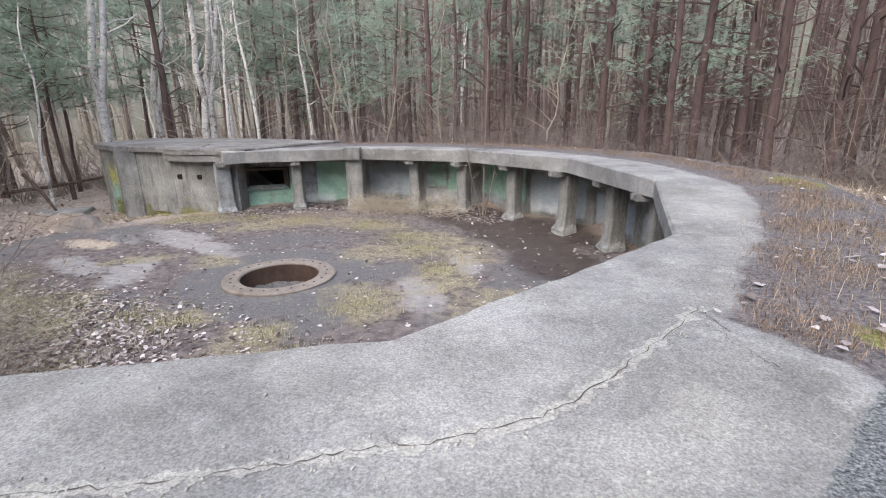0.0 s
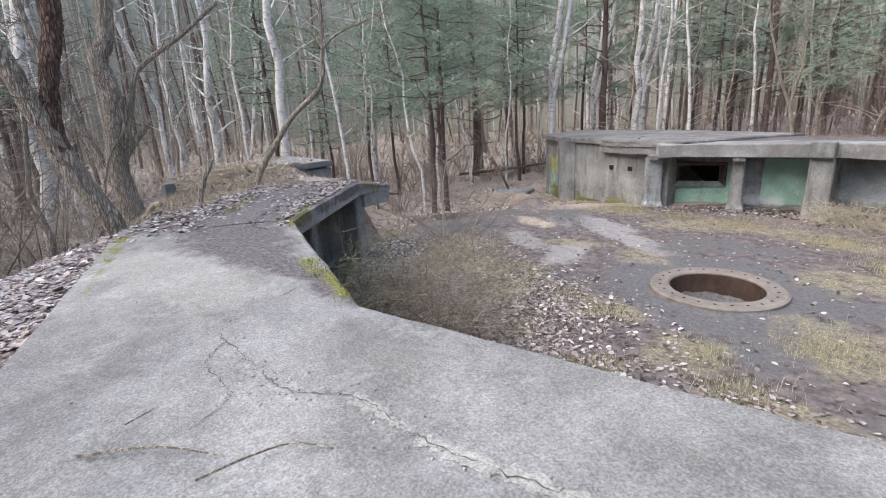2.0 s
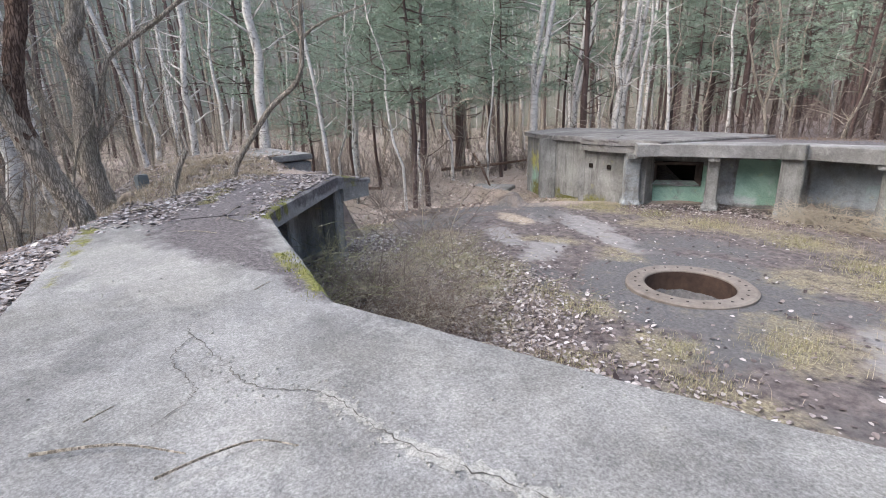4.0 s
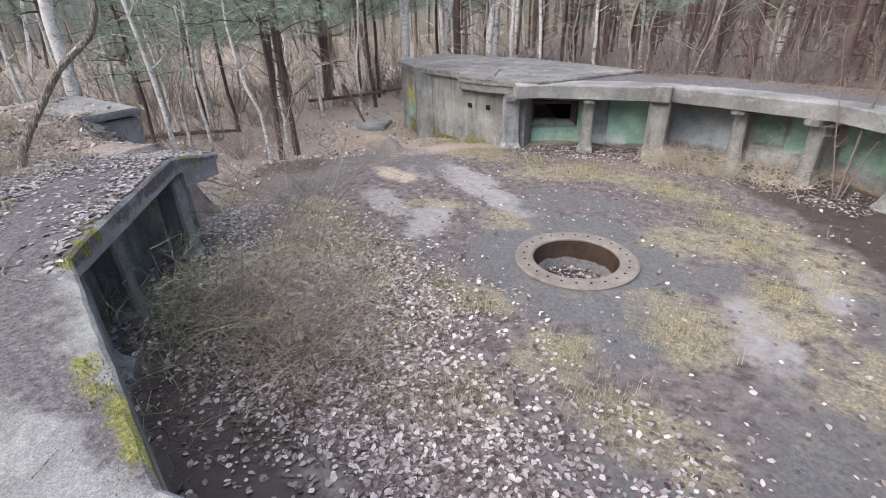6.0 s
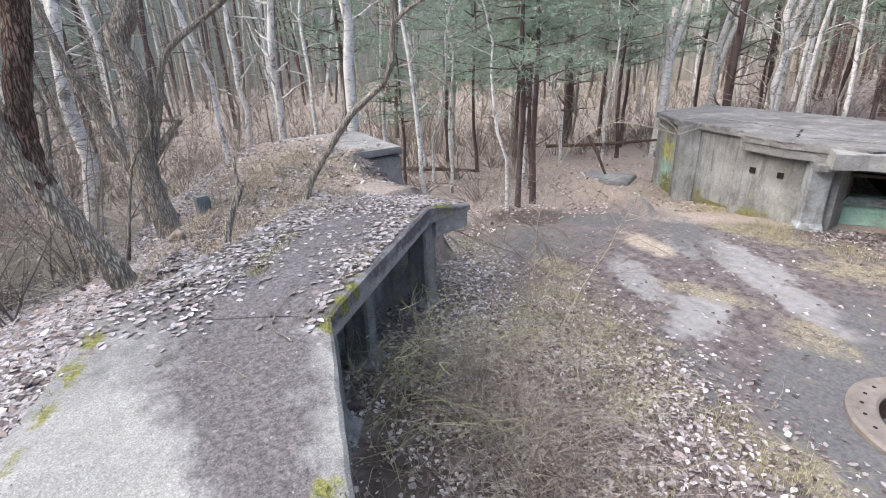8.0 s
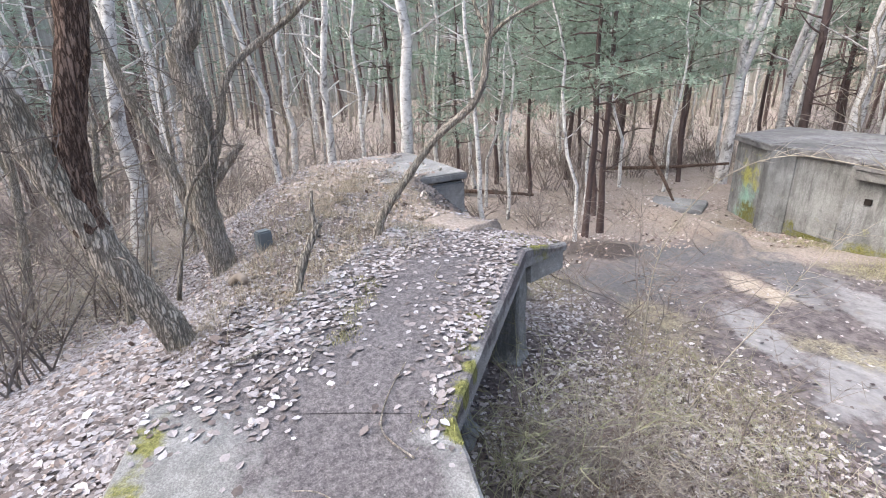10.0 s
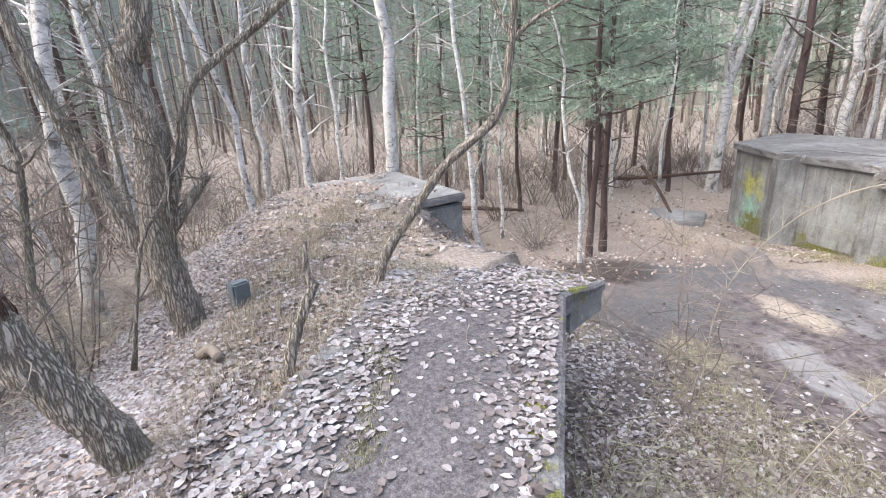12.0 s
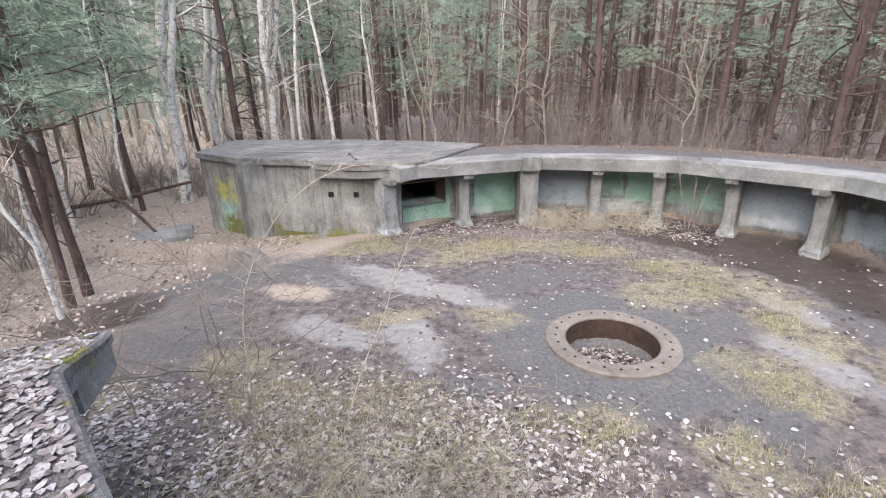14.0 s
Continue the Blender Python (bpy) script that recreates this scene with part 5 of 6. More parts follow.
cane_bush("wall_shrub", "dry brown bush at the foot of the gallery wall", [(-3.3, 14.5, 0.35), (-2.6, 14.4, 0.3), (-3.9, 14.4, 0.25), (-1.6, 14.2, 0.3)], 260, 0.9, TWIGP, 55, 0.008, 0.12, 4)
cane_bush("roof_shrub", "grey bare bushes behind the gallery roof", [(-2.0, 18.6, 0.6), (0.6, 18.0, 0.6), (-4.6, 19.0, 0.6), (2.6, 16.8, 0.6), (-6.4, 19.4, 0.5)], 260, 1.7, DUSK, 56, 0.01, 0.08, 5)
cane_bush("side_brush", "tangled bare brush beside the mound", [(-13.6, -2.0, 0.9), (-14.6, -0.6, 0.9), (-12.8, -3.4, 0.8), (-15.6, 0.6, 0.8), (-14.6, -3.2, 0.9)], 520, 2.7, TWIGP, 57, 0.0075, 0.12, 6)
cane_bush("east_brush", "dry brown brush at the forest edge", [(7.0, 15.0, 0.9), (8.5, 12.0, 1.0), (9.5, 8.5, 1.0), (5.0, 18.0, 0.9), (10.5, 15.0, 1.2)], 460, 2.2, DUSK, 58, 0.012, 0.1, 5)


# ---- leaves, grass and moss ----
NR = np.random.RandomState(11)


def sample(n, x0, x1, y0, y1, dens):
    x, y = NR.uniform(x0, x1, n), NR.uniform(y0, y1, n)
    keep = NR.uniform(0, 1, n) < dens(x, y)
    return x[keep], y[keep]


def rad(x, y):
    return np.hypot(x - CX, y - CY), np.degrees(np.arctan2(y - CY, x - CX))


def hide_under(x, y):
    """True where a concrete roof or block covers the ground."""
    r, th = rad(x, y)
    return ((r > 7.0) & (r < rpoly(th, 8.23)) & (th > -156) & (th < 127)) | (poly_dist(x, y, np.array(BLOCK)) < 0.05)


def leaf_mesh(name, label, x, y, z, lo, hi, tilt=0.13, mat=LEAF):
    n = len(x)
    L = NR.uniform(lo, hi, n)
    W = L * NR.uniform(0.55, 0.9, n)
    yaw, pitch, rollv, curl = NR.uniform(0, 6.283, n), NR.normal(0, tilt, n), NR.normal(0, tilt, n), NR.uniform(-0.1, 0.25, n)
    base = np.array([(-0.5, 0, 0), (-0.15, -0.5, 1), (-0.15, 0.5, 1), (0.22, -0.4, 1), (0.22, 0.4, 1), (0.55, 0, 0), (0.0, 0, 0)])
    P = np.zeros((n, 7, 3))
    lx, ly = base[None, :, 0] * L[:, None], base[None, :, 1] * W[:, None]
    lz = base[None, :, 2] * (curl * W)[:, None] + 0.12 * L[:, None] * (base[None, :, 0] ** 2) * 2 * curl[:, None]
    lz = lz + lx * np.tan(np.clip(pitch, -0.9, 0.9))[:, None] + ly * np.tan(np.clip(rollv, -0.9, 0.9))[:, None]
    c, s = np.cos(yaw)[:, None], np.sin(yaw)[:, None]
    P[:, :, 0], P[:, :, 1] = x[:, None] + lx * c - ly * s, y[:, None] + lx * s + ly * c
    P[:, :, 2] = z[:, None] + lz + (0.008 + np.abs(np.minimum(lz.min(1), 0)) * 0.7)[:, None]
    sh = Shape()
    sh.v = P.reshape(-1, 3).tolist()
    for i in range(n):
        o = 7 * i
        sh.f += [(o, o + 1, o + 6), (o, o + 6, o + 2), (o + 1, o + 3, o + 5, o + 6), (o + 2, o + 6, o + 5, o + 4)]
    return tagged(part(name, sh, mat), label, "leaves", kind="stuff")


def on_top(x, y):
    return top_z(x, y)


def slab_leaves(x, y):
    r, th = rad(x, y)
    patch = 0.5 + 0.5 * wob(x, y, 1.6, 3)
    west = np.where(r < rpoly(th, 8.25), sstep(-112, -126, th), sstep(-106, -120, th)) * (th < -90) * (r > rpoly(th, APO) + 0.08)
    path = np.exp(-((r - 7.1) / 0.55) ** 4) * 0.9 * sstep(-150, -138, th)
    outer = sstep(-95, -106, th) * (th < -80) * (r > rpoly(th, 8.25) + 0.04) * (r < 17)
    d = (west * (0.95 - path) * (0.35 + 0.65 * patch)) * (r < 14.5) * (1 - 0.8 * sstep(-9.6, -11.2, x) * sstep(-0.25, 0.35, wob(x, y, 0.9, 5) + 0.35)) + 1.0 * outer * (poly_dist(x, y, MOUND) > 0.2)
    d *= 1 - 0.75 * np.exp(-(((x + 10.3) / 0.9) ** 2 + ((y - 2.5) / 0.6) ** 2))
    return np.where((th < -80) & (th > -172) & (r > 6.2), np.clip(d, 0, 1), 0)


x, y = sample(210000, -18.5, -4.5, -6.0, 7.5, slab_leaves)
leaf_mesh("leaf_litter_mound", "pale dead poplar leaves covering the mound and slab", x, y, on_top(x, y), 0.04, 0.085)


def pit_leaves(x, y):
    r, th = rad(x, y)
    patch = 0.5 + 0.5 * wob(x, y, 2.1, 1)
    d = 0.95 * np.exp(-(((x + 6.9) / 1.9) ** 2 + ((y - 5.4) / 1.5) ** 2)) + 0.85 * np.exp(-(((x + 4.6) / 1.7) ** 2 + ((y - 4.3) / 0.9) ** 2)) + 0.035
    d += 0.6 * np.exp(-(((x + 7.4) / 1.5) ** 2 + ((y - 5.9) / 1.0) ** 2)) + 0.35 * np.exp(-(((x + 5.6) / 1.3) ** 2 + ((y - 6.0) / 0.9) ** 2)) - 0.02
    d += 0.5 * np.exp(-(((x + 7.6) / 1.2) ** 2 + ((y - 5.0) / 0.9) ** 2)) + 0.4 * sstep(5.4, 6.3, r) * (th > 50) * (th < 128) + 0.25 * np.exp(-(((x + 8.5) / 1.2) ** 2 + ((y - 6.6) / 1.0) ** 2))
    d += 0.25 * np.exp(-(((x + 2.4) / 1.6) ** 2 + ((y - 5.0) / 0.9) ** 2))
    d *= 1 - 0.3 * np.exp(-((r - rpoly(th, APO) + 0.5) / 0.6) ** 2) * (th < -60)
    return np.where((r < 7.0) & (r > 1.2), d * (0.4 + 0.6 * patch), np.where(r < 0.76, 0.9, 0))


x, y = sample(300000, -11, 3.5, 1.8, 15.8, pit_leaves)
r, th = rad(x, y)
leaf_mesh("leaf_litter_pit", "brown and pale dead leaves on the pit floor", x, y, np.where(r < 0.78, -0.6 + NR.uniform(0, 0.12, len(x)), ground_z(x, y)), 0.035, 0.085, 0.22, LEAFP)


def wood_leaves(x, y):
    r, th = rad(x, y)
    d = 0.5 * (0.5 + 0.5 * wob(x, y, 0.9)) * (1 - 0.85 * sstep(9, 24, r))
    d = np.where((th > -80) & (th < 20), d * 0.35, d)
    return np.where((r > 8.3) & ~hide_under(x, y), np.clip(d, 0, 1), 0)


x, y = sample(200000, -26, 16, -6, 26, wood_leaves)
leaf_mesh("leaf_litter_forest", "scattered dead leaves on the forest floor", x, y, ground_z(x, y), 0.05, 0.11, 0.3, LEAFB)
def roof_leaves(x, y):
    r, th = rad(x, y)
    edge = np.interp(th, [-47, -43, -34, -20, -3, 20, 60, 110], [9.0, 7.2, 7.0, 7.1, 7.7, 8.0, 7.9, 8.1])
    return np.where((th > -47) & (th < 110) & (r < 8.5), (0.3 + 0.3 * sstep(0, 30, th)) * sstep(-0.1, 0.3, r - edge) * (0.4 + 0.6 * wob(x, y, 2.0)), 0)


x, y = sample(26000, -6, 6, 2, 17.5, roof_leaves)
leaf_mesh("leaf_litter_roof", "dead leaves and needles along the roof's back edge", x, y, on_top(x, y) + 0.01, 0.04, 0.08)


def blade_mesh(name, label, x, y, z, lo, hi, width, lean, mat, clump=1):
    n = len(x)
    h = NR.uniform(lo, hi, n)
    a, k = NR.uniform(0, 6.283, n), NR.uniform(0.2, 1.0, n) * lean
    px, py = np.cos(a + 1.57) * width, np.sin(a + 1.57) * width
    P = np.zeros((n, 5, 3))
    for i, (f, w) in enumerate(((0, 1), (0, -1), (0.55, 0.7), (0.55, -0.7), (1, 0))):
        P[:, i, 0] = x + np.cos(a) * k * h * f * f + px * w
        P[:, i, 1] = y + np.sin(a) * k * h * f * f + py * w
        P[:, i, 2] = z - 0.01 + h * f * np.sqrt(np.clip(1 - (0.75 * k * f) ** 2, 0.08, 1))
    sh = Shape()
    sh.v = P.reshape(-1, 3).tolist()
    for i in range(n):
        o = 5 * i
        sh.f += [(o, o + 1, o + 3, o + 2), (o + 2, o + 3, o + 4)]
    return tagged(part(name, sh, mat), label, "grass", kind="stuff")


def needle_spots(x, y):
    r, th = rad(x, y)
    edge = np.interp(th, [-47, -43, -34, -20, -3, 20, 60, 110], [9.0, 7.2, 7.0, 7.05, 7.35, 7.4, 7.5, 7.9])
    return np.where((th > -45) & (th < 112) & (r < rpoly(th, 8.4)), sstep(-0.15, 0.5, r - edge) * (0.45 + 0.55 * wob(x, y, 1.9, 2)), 0)


NEEDLED = island("fallen_needles", [(0.0, (0.13, 0.088, 0.065)), (0.6, (0.27, 0.195, 0.145)), (1.0, (0.4, 0.31, 0.23))])
x, y = sample(600000, -7, 6, 2, 17.5, needle_spots)
blade_mesh("needle_litter", "reddish-brown fallen needles along the roof's back", x, y, on_top(x, y), 0.03, 0.1, 0.0025, 1.3, NEEDLED)


def straw_spots(x, y):
    r, th = rad(x, y)
    d = 0.0
    for cx, cy, s, k in ((-9.7, 2.2, 0.6, 1.0), (-11.6, 3.0, 1.2, 0.6), (-13.2, 4.0, 1.5, 0.5), (-10.5, 2.5, 0.8, 0.9), (-12.0, 2.4, 0.8, 0.6), (-15.5, 4.2, 1.2, 0.5), (-10.3, 2.5, 0.5, 0.8), (-11.0, 3.4, 0.5, 0.8), (-12.6, 5.0, 0.6, 0.8), (-10.9, 2.0, 0.6, 0.8), (-12.5, 3.0, 0.8, 0.4), (-9.9, 3.6, 0.35, 0.4), (-13.5, 3.6, 0.9, 0.7), (-11.8, 3.9, 0.9, 0.6), (-10.4, 4.0, 0.5, 0.5), (-14.5, 5.0, 1.0, 0.5), (-9.6, 2.7, 0.5, 0.6),
                         (-8.4, 7.0, 0.6, 0.4), (-7.0, 6.8, 0.5, 0.4), (-6.0, 6.3, 0.4, 0.35), (-9.3, 7.5, 0.5, 0.4), (-4.6, 5.9, 0.4, 0.4), (-5.4, 12.8, 0.8, 0.4), (-2.6, 12.6, 0.5, 0.4), (-4.2, 13.2, 0.4, 0.35), (-5.6, 12.9, 0.5, 0.3), (-8.3, 13.2, 0.5, 0.4), (-11.6, 7.0, 0.7, 0.5), (-3.8, 4.9, 0.3, 0.6), (-2.4, 5.9, 0.35, 0.35),
                         (-5.0, 6.2, 0.35, 0.4), (-9.0, 1.55, 0.3, 0.5), (4.9, 7.0, 0.6, 0.3), (5.4, 9.6, 0.7, 0.4), (-12.6, 15.0, 0.5, 0.5), (-1.3, 11.3, 0.6, 0.2), (-0.8, 9.6, 0.5, 0.2), (-2.0, 7.8, 0.5, 0.2), (-9.4, 8.1, 0.5, 0.3), (3.6, 5.0, 0.9, 0.35), (4.6, 6.6, 0.8, 0.35), (2.9, 4.0, 0.6, 0.3), (5.2, 8.6, 0.8, 0.35)):
        d = np.maximum(d, k * np.exp(-((x - cx) ** 2 + (y - cy) ** 2) / (s * s)))
    return np.where(hide_under(x, y) & (th > -40) & (r < 8.2) & (r < np.interp(th, [-47, -43, -34, -20, -3, 20], [9.0, 7.3, 7.1, 7.2, 7.8, 8.2])), 0, np.where(hide_under(x, y) & (th <= -40), 0, d))


x, y = sample(300000, -17, 7, 1, 16, straw_spots)
def mound_straw(x, y):
    d = 0.0
    for cx, cy, a, b in ((-9.9, 2.3, 0.7, 0.4), (-10.6, 2.6, 0.8, 0.6), (-10.3, 3.5, 0.35, 0.4), (-11.6, 3.2, 0.9, 0.8), (-12.6, 3.6, 1.0, 0.9), (-11.0, 4.3, 0.6, 0.5), (-9.4, 2.0, 0.35, 0.3), (-9.4, 1.45, 0.4, 0.3), (-14.0, 4.4, 1.0, 0.8)):
        d = np.maximum(d, np.exp(-((x - cx) / a) ** 2 - ((y - cy) / b) ** 2))
    return d * sstep(-0.5, 0.5, wob(x, y, 2.6, 1))


gx, gy = sample(90000, -15, -8.8, 1.1, 5.4, mound_straw)
blade_mesh("mound_grass", "matted pale straw on the crest of the mound", gx, gy, top_z(gx, gy), 0.05, 0.15, 0.002, 1.33, STRAW)
blade_mesh("dry_grass", "matted straw-coloured dead grass", x, y, top_z(x, y), 0.06, 0.24, 0.0022, 1.15, STRAW)


TUFT = island("tuft_blades", [(0.0, (0.17, 0.16, 0.08)), (0.5, (0.34, 0.315, 0.17)), (1.0, (0.54, 0.49, 0.32))])


def moss_spots(x, y):
    d = 0.0
    for cx, cy, s in ((-3.8, 4.9, 0.35), (-3.6, 5.3, 0.25), (-2.5, 5.8, 0.3), (-4.5, 6.6, 0.3), (-8.4, 13.2, 0.6), (-7.2, 6.9, 0.4), (-8.6, 7.1, 0.4), (-8.0, 6.6, 0.3), (-10.5, 14.5, 0.5), (-11.5, 7.2, 0.5), (-7.6, 6.6, 0.55), (-8.1, 6.2, 0.4), (-6.6, 6.9, 0.4), (-6.0, 6.2, 0.35), (-5.0, 5.3, 0.3), (-4.3, 4.6, 0.3), (-6.9, 13.3, 0.4), (-5.4, 13.2, 0.5), (-1.6, 10.6, 0.4), (-2.2, 11.6, 0.5), (-3.4, 12.7, 0.5), (-1.1, 9.2, 0.3), (-2.1, 7.4, 0.35), (-3.0, 6.4, 0.3), (-5.3, 6.7, 0.3)):
        d = np.maximum(d, np.exp(-((x - cx) ** 2 + (y - cy) ** 2) / (s * s)))
    return d * 0.8


x, y = sample(420000, -12.5, -0.5, 4, 15.5, moss_spots)
blade_mesh("green_grass", "dull yellow-green grass tufts on the pit floor", x, y, ground_z(x, y), 0.02, 0.12, 0.0022, 1.1, TUFT)


def strip_spots(x, y):
    d = 0.0
    for (ax, ay), (bx, by) in (((-9.83, 2.93), (-9.51, 3.04)), ((-9.51, 3.04), (-9.03, 3.11)), ((-9.03, 3.11), (-8.53, 2.73)), ((-8.53, 2.73), (-8.14, 2.54))):
        t = np.clip(((x - ax) * (bx - ax) + (y - ay) * (by - ay)) / ((bx - ax) ** 2 + (by - ay) ** 2), 0, 1)
        d = np.maximum(d, np.exp(-((x - ax - t * (bx - ax)) ** 2 + (y - ay - t * (by - ay)) ** 2) / 0.01))
    return 0.35 * d * sstep(-0.1, 0.5, wob(x, y, 3.3))


x, y = sample(60000, -10.1, -7.9, 2.2, 3.5, strip_spots)
blade_mesh("mound_moss", "low olive moss strip among the mound's leaves", x, y, top_z(x, y), 0.012, 0.05, 0.0035, 0.8, TUFT)


def edge_spots(x, y):
    r, th = rad(x, y)
    e = np.exp(-((r - rpoly(th, APO) - 0.1) / 0.08) ** 2)
    d = e * (sstep(-102, -100, th) * (1 - sstep(-90, -88, th)) + 0.9 * sstep(-134, -130, th) * (1 - sstep(-119, -117, th))) * (0.5 + 0.5 * wob(x, y, 4, 1))
    d = d + np.exp(-((x + 6.75) ** 2 + (y - 2.95) ** 2) / 0.04) + (th < -148.5) * (th > -156) * (r > 6.3) * (r < 7.1) * 0.8
    d = d + 0.3 * np.exp(-((r - rpoly(th, 8.12)) / 0.07) ** 2) * sstep(-0.1, 0.4, wob(x, y, 2.3, 4)) * sstep(-108, -111, th) * (th < -100) * (th > -131)
    return np.where(r > rpoly(th, APO) + 0.01, np.clip(d, 0, 1), 0)


x, y = sample(150000, -11, -3, 0.5, 7, edge_spots)
blade_mesh("edge_moss", "bright yellow-green moss cushions along the slab edge", x, y, top_z(x, y), 0.012, 0.04, 0.004, 0.8, MOSSB)


# ---- joint, cracks and sticks on the slab ----
def crack(name, label, pts, width, mat, seed, z=0.006, ragged=0.5):
    rng = random.Random(seed)
    line = smooth_line([(x, y, 0) for x, y in pts], 14)
    s = Shape()
    for i, p in enumerate(line):
        d = (line[min(i + 1, len(line) - 1)] - line[max(i - 1, 0)]).normalized()
        n = Vector((-d.y, d.x, 0))
        q = p + n * rng.gauss(0, 0.008)
        w = width * rng.uniform(1 - ragged, 1 + ragged) / 2
        for k in (-1, 1):
            v = q + n * (w * k)
            th = math.degrees(math.atan2(v.y - CY, v.x - CX))
            s.v.append((v.x, v.y, float(ztop(th)) + 0.012 * float(wob(v.x, v.y, 1.7)) + z))
    s.f = [(2 * i, 2 * i + 2, 2 * i + 3, 2 * i + 1) for i in range(len(line) - 1)]
    return tagged(part(name, s, mat), label, "crack", kind="structure")


JOINT = [(-3.9, 1.36), (-3.3, 1.4), (-2.92, 1.45), (-2.64, 1.66), (-2.33, 1.71), (-2.0, 1.77), (-1.6, 1.93), (-1.1, 2.06), (-0.77, 2.17), (-0.4, 2.3), (-0.08, 2.39), (0.37, 2.66), (0.87, 3.21), (1.3, 3.75)]
MORTAR = concrete("pale_mortar", (0.3, 0.292, 0.278), (0.44, 0.43, 0.405))
DARKC = plain("dark_crack", (0.06, 0.055, 0.05), (0.18, 0.165, 0.15), 20, 0.95, 0.3)
crack("trim_mortar", "pale crumbling mortar along the slab joint", JOINT[3:], 0.07, MORTAR, 1, 0.003, 0.7)
crack("trim_joint", "dark open joint across the slab", JOINT, 0.0045, DARKC, 2, 0.006, 0.95)
crack("trim_crack", "thin crack in the slab", [(-3.74, 1.37), (-3.5, 1.2), (-3.2, 1.22), (-3.04, 1.2), (-2.9, 1.0)], 0.005, DARKC, 4, 0.006, 0.8)
crack("trim_crack_edge", "thin crack across the slab corner", [(1.3, 3.75), (1.35, 3.5), (1.31, 3.35), (1.4, 3.1), (1.55, 2.78)], 0.005, DARKC, 5, 0.006, 0.8)
crack("trim_crack_east", "thin crack along the parapet", [(1.89, 4.65), (2.4, 5.3), (2.82, 6.15), (3.3, 7.2)], 0.004, DARKC, 6, 0.006, 0.8)


def pebbles():
    rng = random.Random(61)
    s = Shape()
    line = smooth_line([(x, y, 0) for x, y in JOINT], 10)
    for i in range(420):
        p = rng.choice(line) if i < 260 else Vector((rng.uniform(-6.5, 1.4), rng.uniform(0.6, 3.2), 0))
        x, y = p.x + rng.gauss(0, 0.07), p.y + rng.gauss(0, 0.07)
        r, th = rad(x, y)
        if r < float(rpoly(th, APO)) + 0.1 or r > float(rpoly(th, 8.2)):
            continue
        k = rng.uniform(0.004, 0.01)
        z = float(ztop(th)) + 0.012 * float(wob(x, y, 1.7)) + k * 0.4
        s.box(k * 2, k * 1.5, k * 1.1, Matrix.Translation((x, y, z)) @ Euler((rng.random(), rng.random(), rng.uniform(0, 6))).to_matrix().to_4x4(), 0, 0.6)
    tagged(part("gravel", s, MORTAR), "loose crumbs of concrete along the joint", "gravel", kind="stuff")


pebbles()


def stick(pts, r, seed):
    rng = random.Random(seed)
    line = smooth_line([(x, y, float(top_z(x, y)) + 0.02 + r) for x, y in pts], 6)
    n = len(line)
    s = Shape().tube(line, [r * (1 - 0.6 * i / n) for i in range(n)], 5)
    return tagged(part("stick", s, BARK), "thin dead twig lying on the concrete", "stick", "fallen sticks")


for i, (pts, r) in enumerate((([(-2.98, 0.6), (-2.82, 0.87), (-2.57, 1.07)], 0.008), ([(-2.5, 0.95), (-2.5, 1.15), (-2.46, 1.31), (-2.32, 1.42)], 0.007), ([(-3.1, 0.78), (-3.15, 0.9)], 0.005), ([(-6.6, 2.6), (-6.9, 2.5), (-7.2, 2.65), (-7.5, 2.9)], 0.008),
                               ([(-7.8, 2.2), (-8.1, 2.35), (-8.3, 2.7)], 0.007), ([(-4.2, 1.9), (-4.3, 2.05)], 0.005), ([(-8.6, 3.9), (-8.9, 3.8), (-9.2, 4.0)], 0.008), ([(-8.2, 1.9), (-8.1, 1.6)], 0.02), ([(-6.3, 2.2), (-6.6, 2.05), (-6.7, 1.9)], 0.006))):
    stick(pts, r, i)


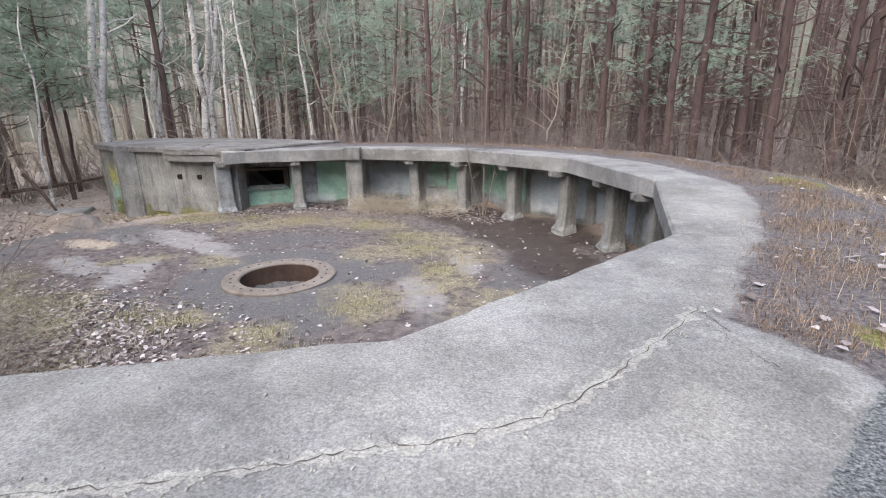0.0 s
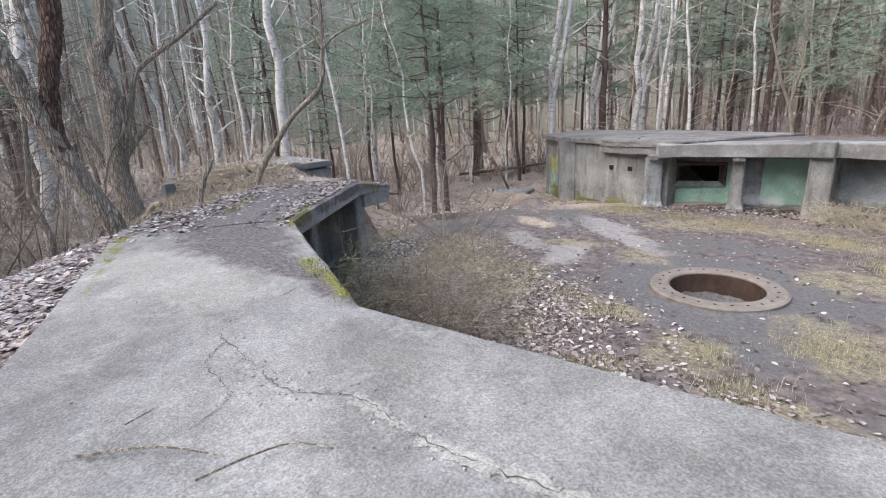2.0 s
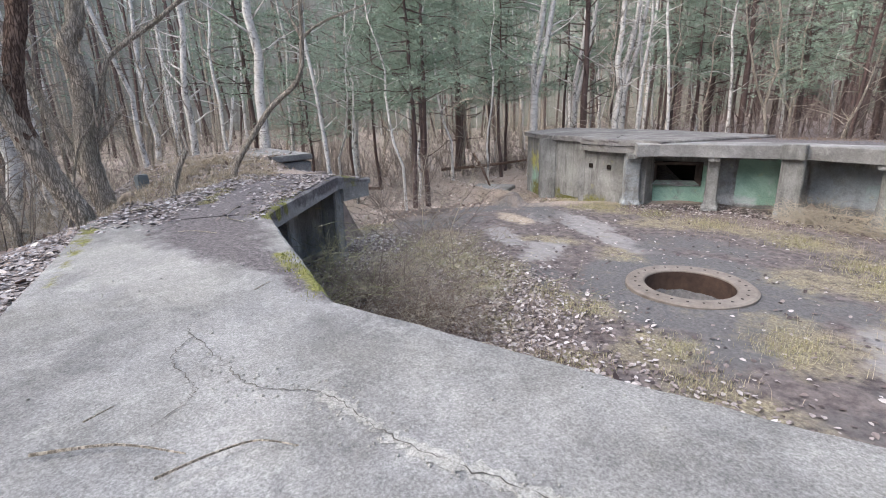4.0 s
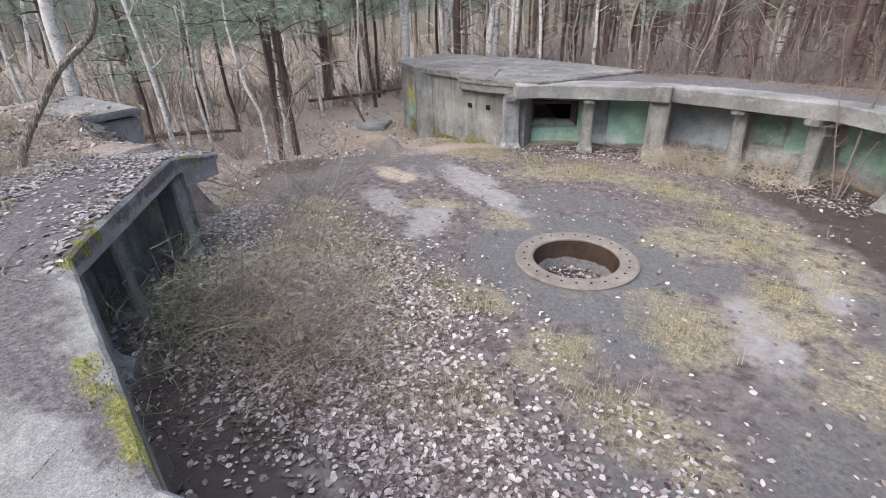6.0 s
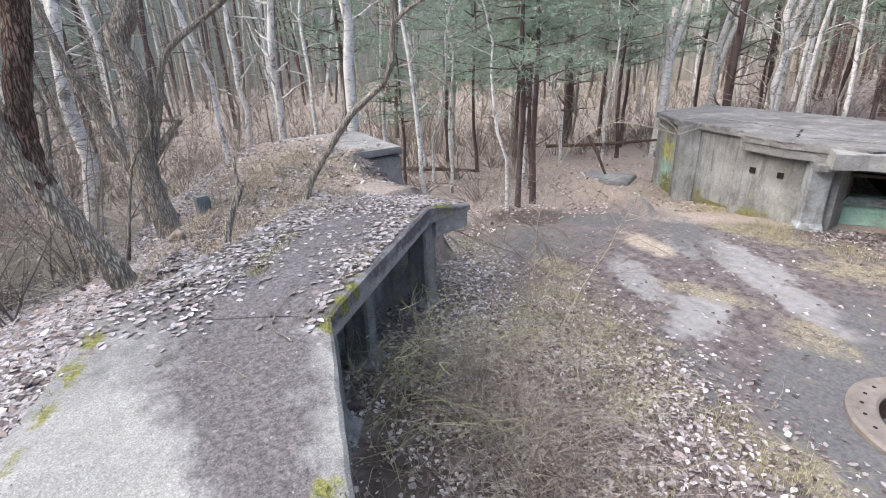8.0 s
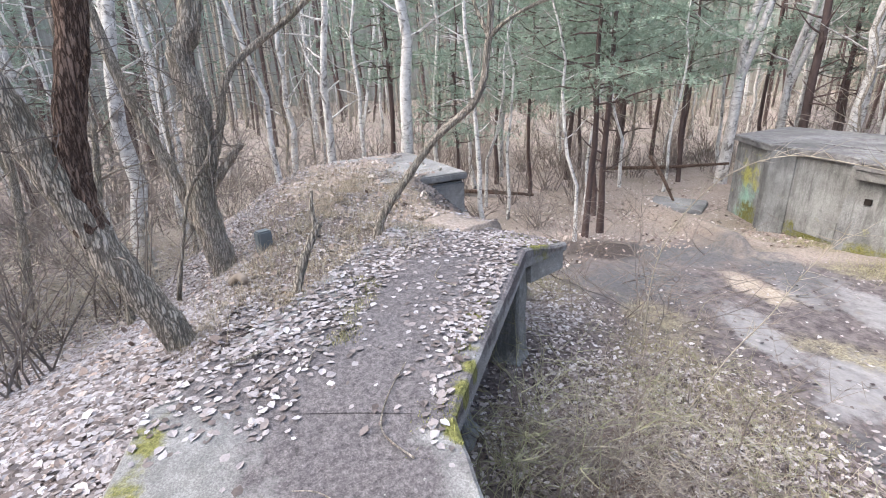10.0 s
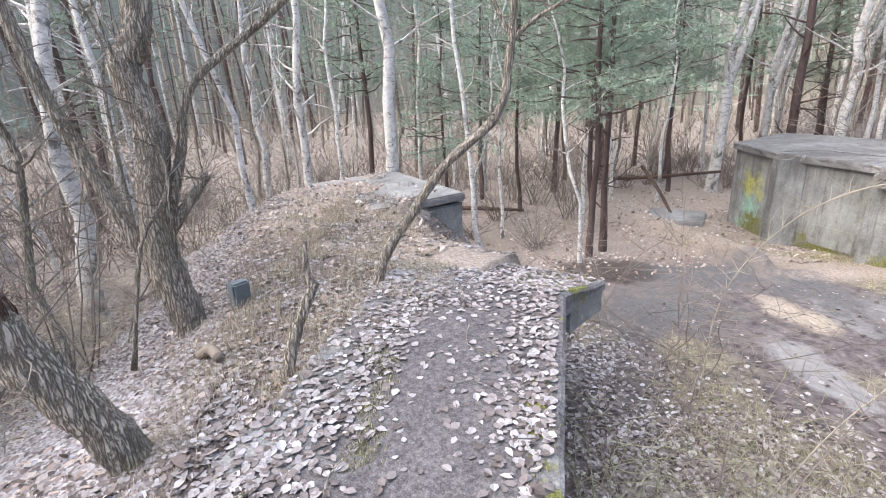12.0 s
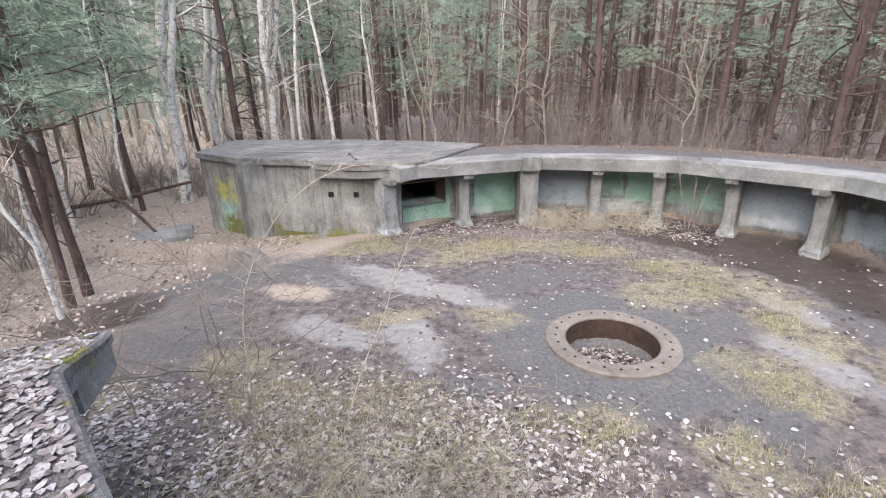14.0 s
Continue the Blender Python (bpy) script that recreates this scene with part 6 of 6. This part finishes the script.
# ---- single arching shoots in the pit ----
def shoot(pts, r0, seed, mat):
    rng = random.Random(seed)
    line = smooth_line(pts, 5)
    n = len(line)
    e = empty("arching_shoot", line[0])
    st, tw = Shape(), Shape()
    base = line[0]
    line = [p - base for p in line]
    st.tube(line, [r0 * (1 - 0.75 * i / n) for i in range(n)], 5)
    for i in range(3, n):
        for j in range(3):
            limb(tw, line[i], (rng.gauss(0, 1), rng.gauss(0, 1), rng.uniform(0.1, 1.0)), rng.uniform(0.12, 0.4), r0 * 0.35, 3, rng, 0.25, 4)
    stem = part("stem", st, mat, e, smooth=True)
    tagged(part("twig", tw, mat, stem), kind="stuff")
    tagged(e, "thin bare arching shoot rooted in the pit", "shoot", "arching shoots")


shoot([(-7.44, 6.24, 0.02), (-7.15, 6.38, 0.94), (-6.89, 6.49, 1.54), (-6.76, 6.57, 1.95), (-6.55, 6.7, 2.44)], 0.009, 1, TWIGP)
shoot([(-8.6, 6.8, -0.02), (-8.55, 6.74, 0.7), (-8.48, 6.71, 1.43), (-8.26, 6.71, 2.07), (-7.78, 6.7, 2.71), (-7.13, 6.69, 3.05), (-6.22, 6.62, 3.02)], 0.01, 2, TWIGP)
shoot([(-6.9, 4.5, 0.02), (-6.8, 4.62, 0.8), (-6.76, 4.74, 1.43), (-6.69, 5.08, 1.82), (-6.65, 5.3, 2.01)], 0.007, 3, TWIG)
for i, (x, y) in enumerate(((-6.2, 4.6), (-7.6, 5.6), (-5.6, 4.3), (-8.4, 6.3), (-6.6, 5.9))):
    k = random.Random(70 + i)
    a, h = k.uniform(0, 6.28), k.uniform(0.9, 1.5)
    z = float(ground_z(x, y)) - 0.02
    shoot([(x, y, z), (x + 0.1 * math.cos(a), y + 0.1 * math.sin(a), z + 0.5 * h), (x + 0.35 * math.cos(a), y + 0.35 * math.sin(a), z + 0.85 * h), (x + 0.8 * math.cos(a), y + 0.8 * math.sin(a), z + h), (x + 1.2 * math.cos(a), y + 1.2 * math.sin(a), z + 0.8 * h)], 0.006, 80 + i, TWIG)
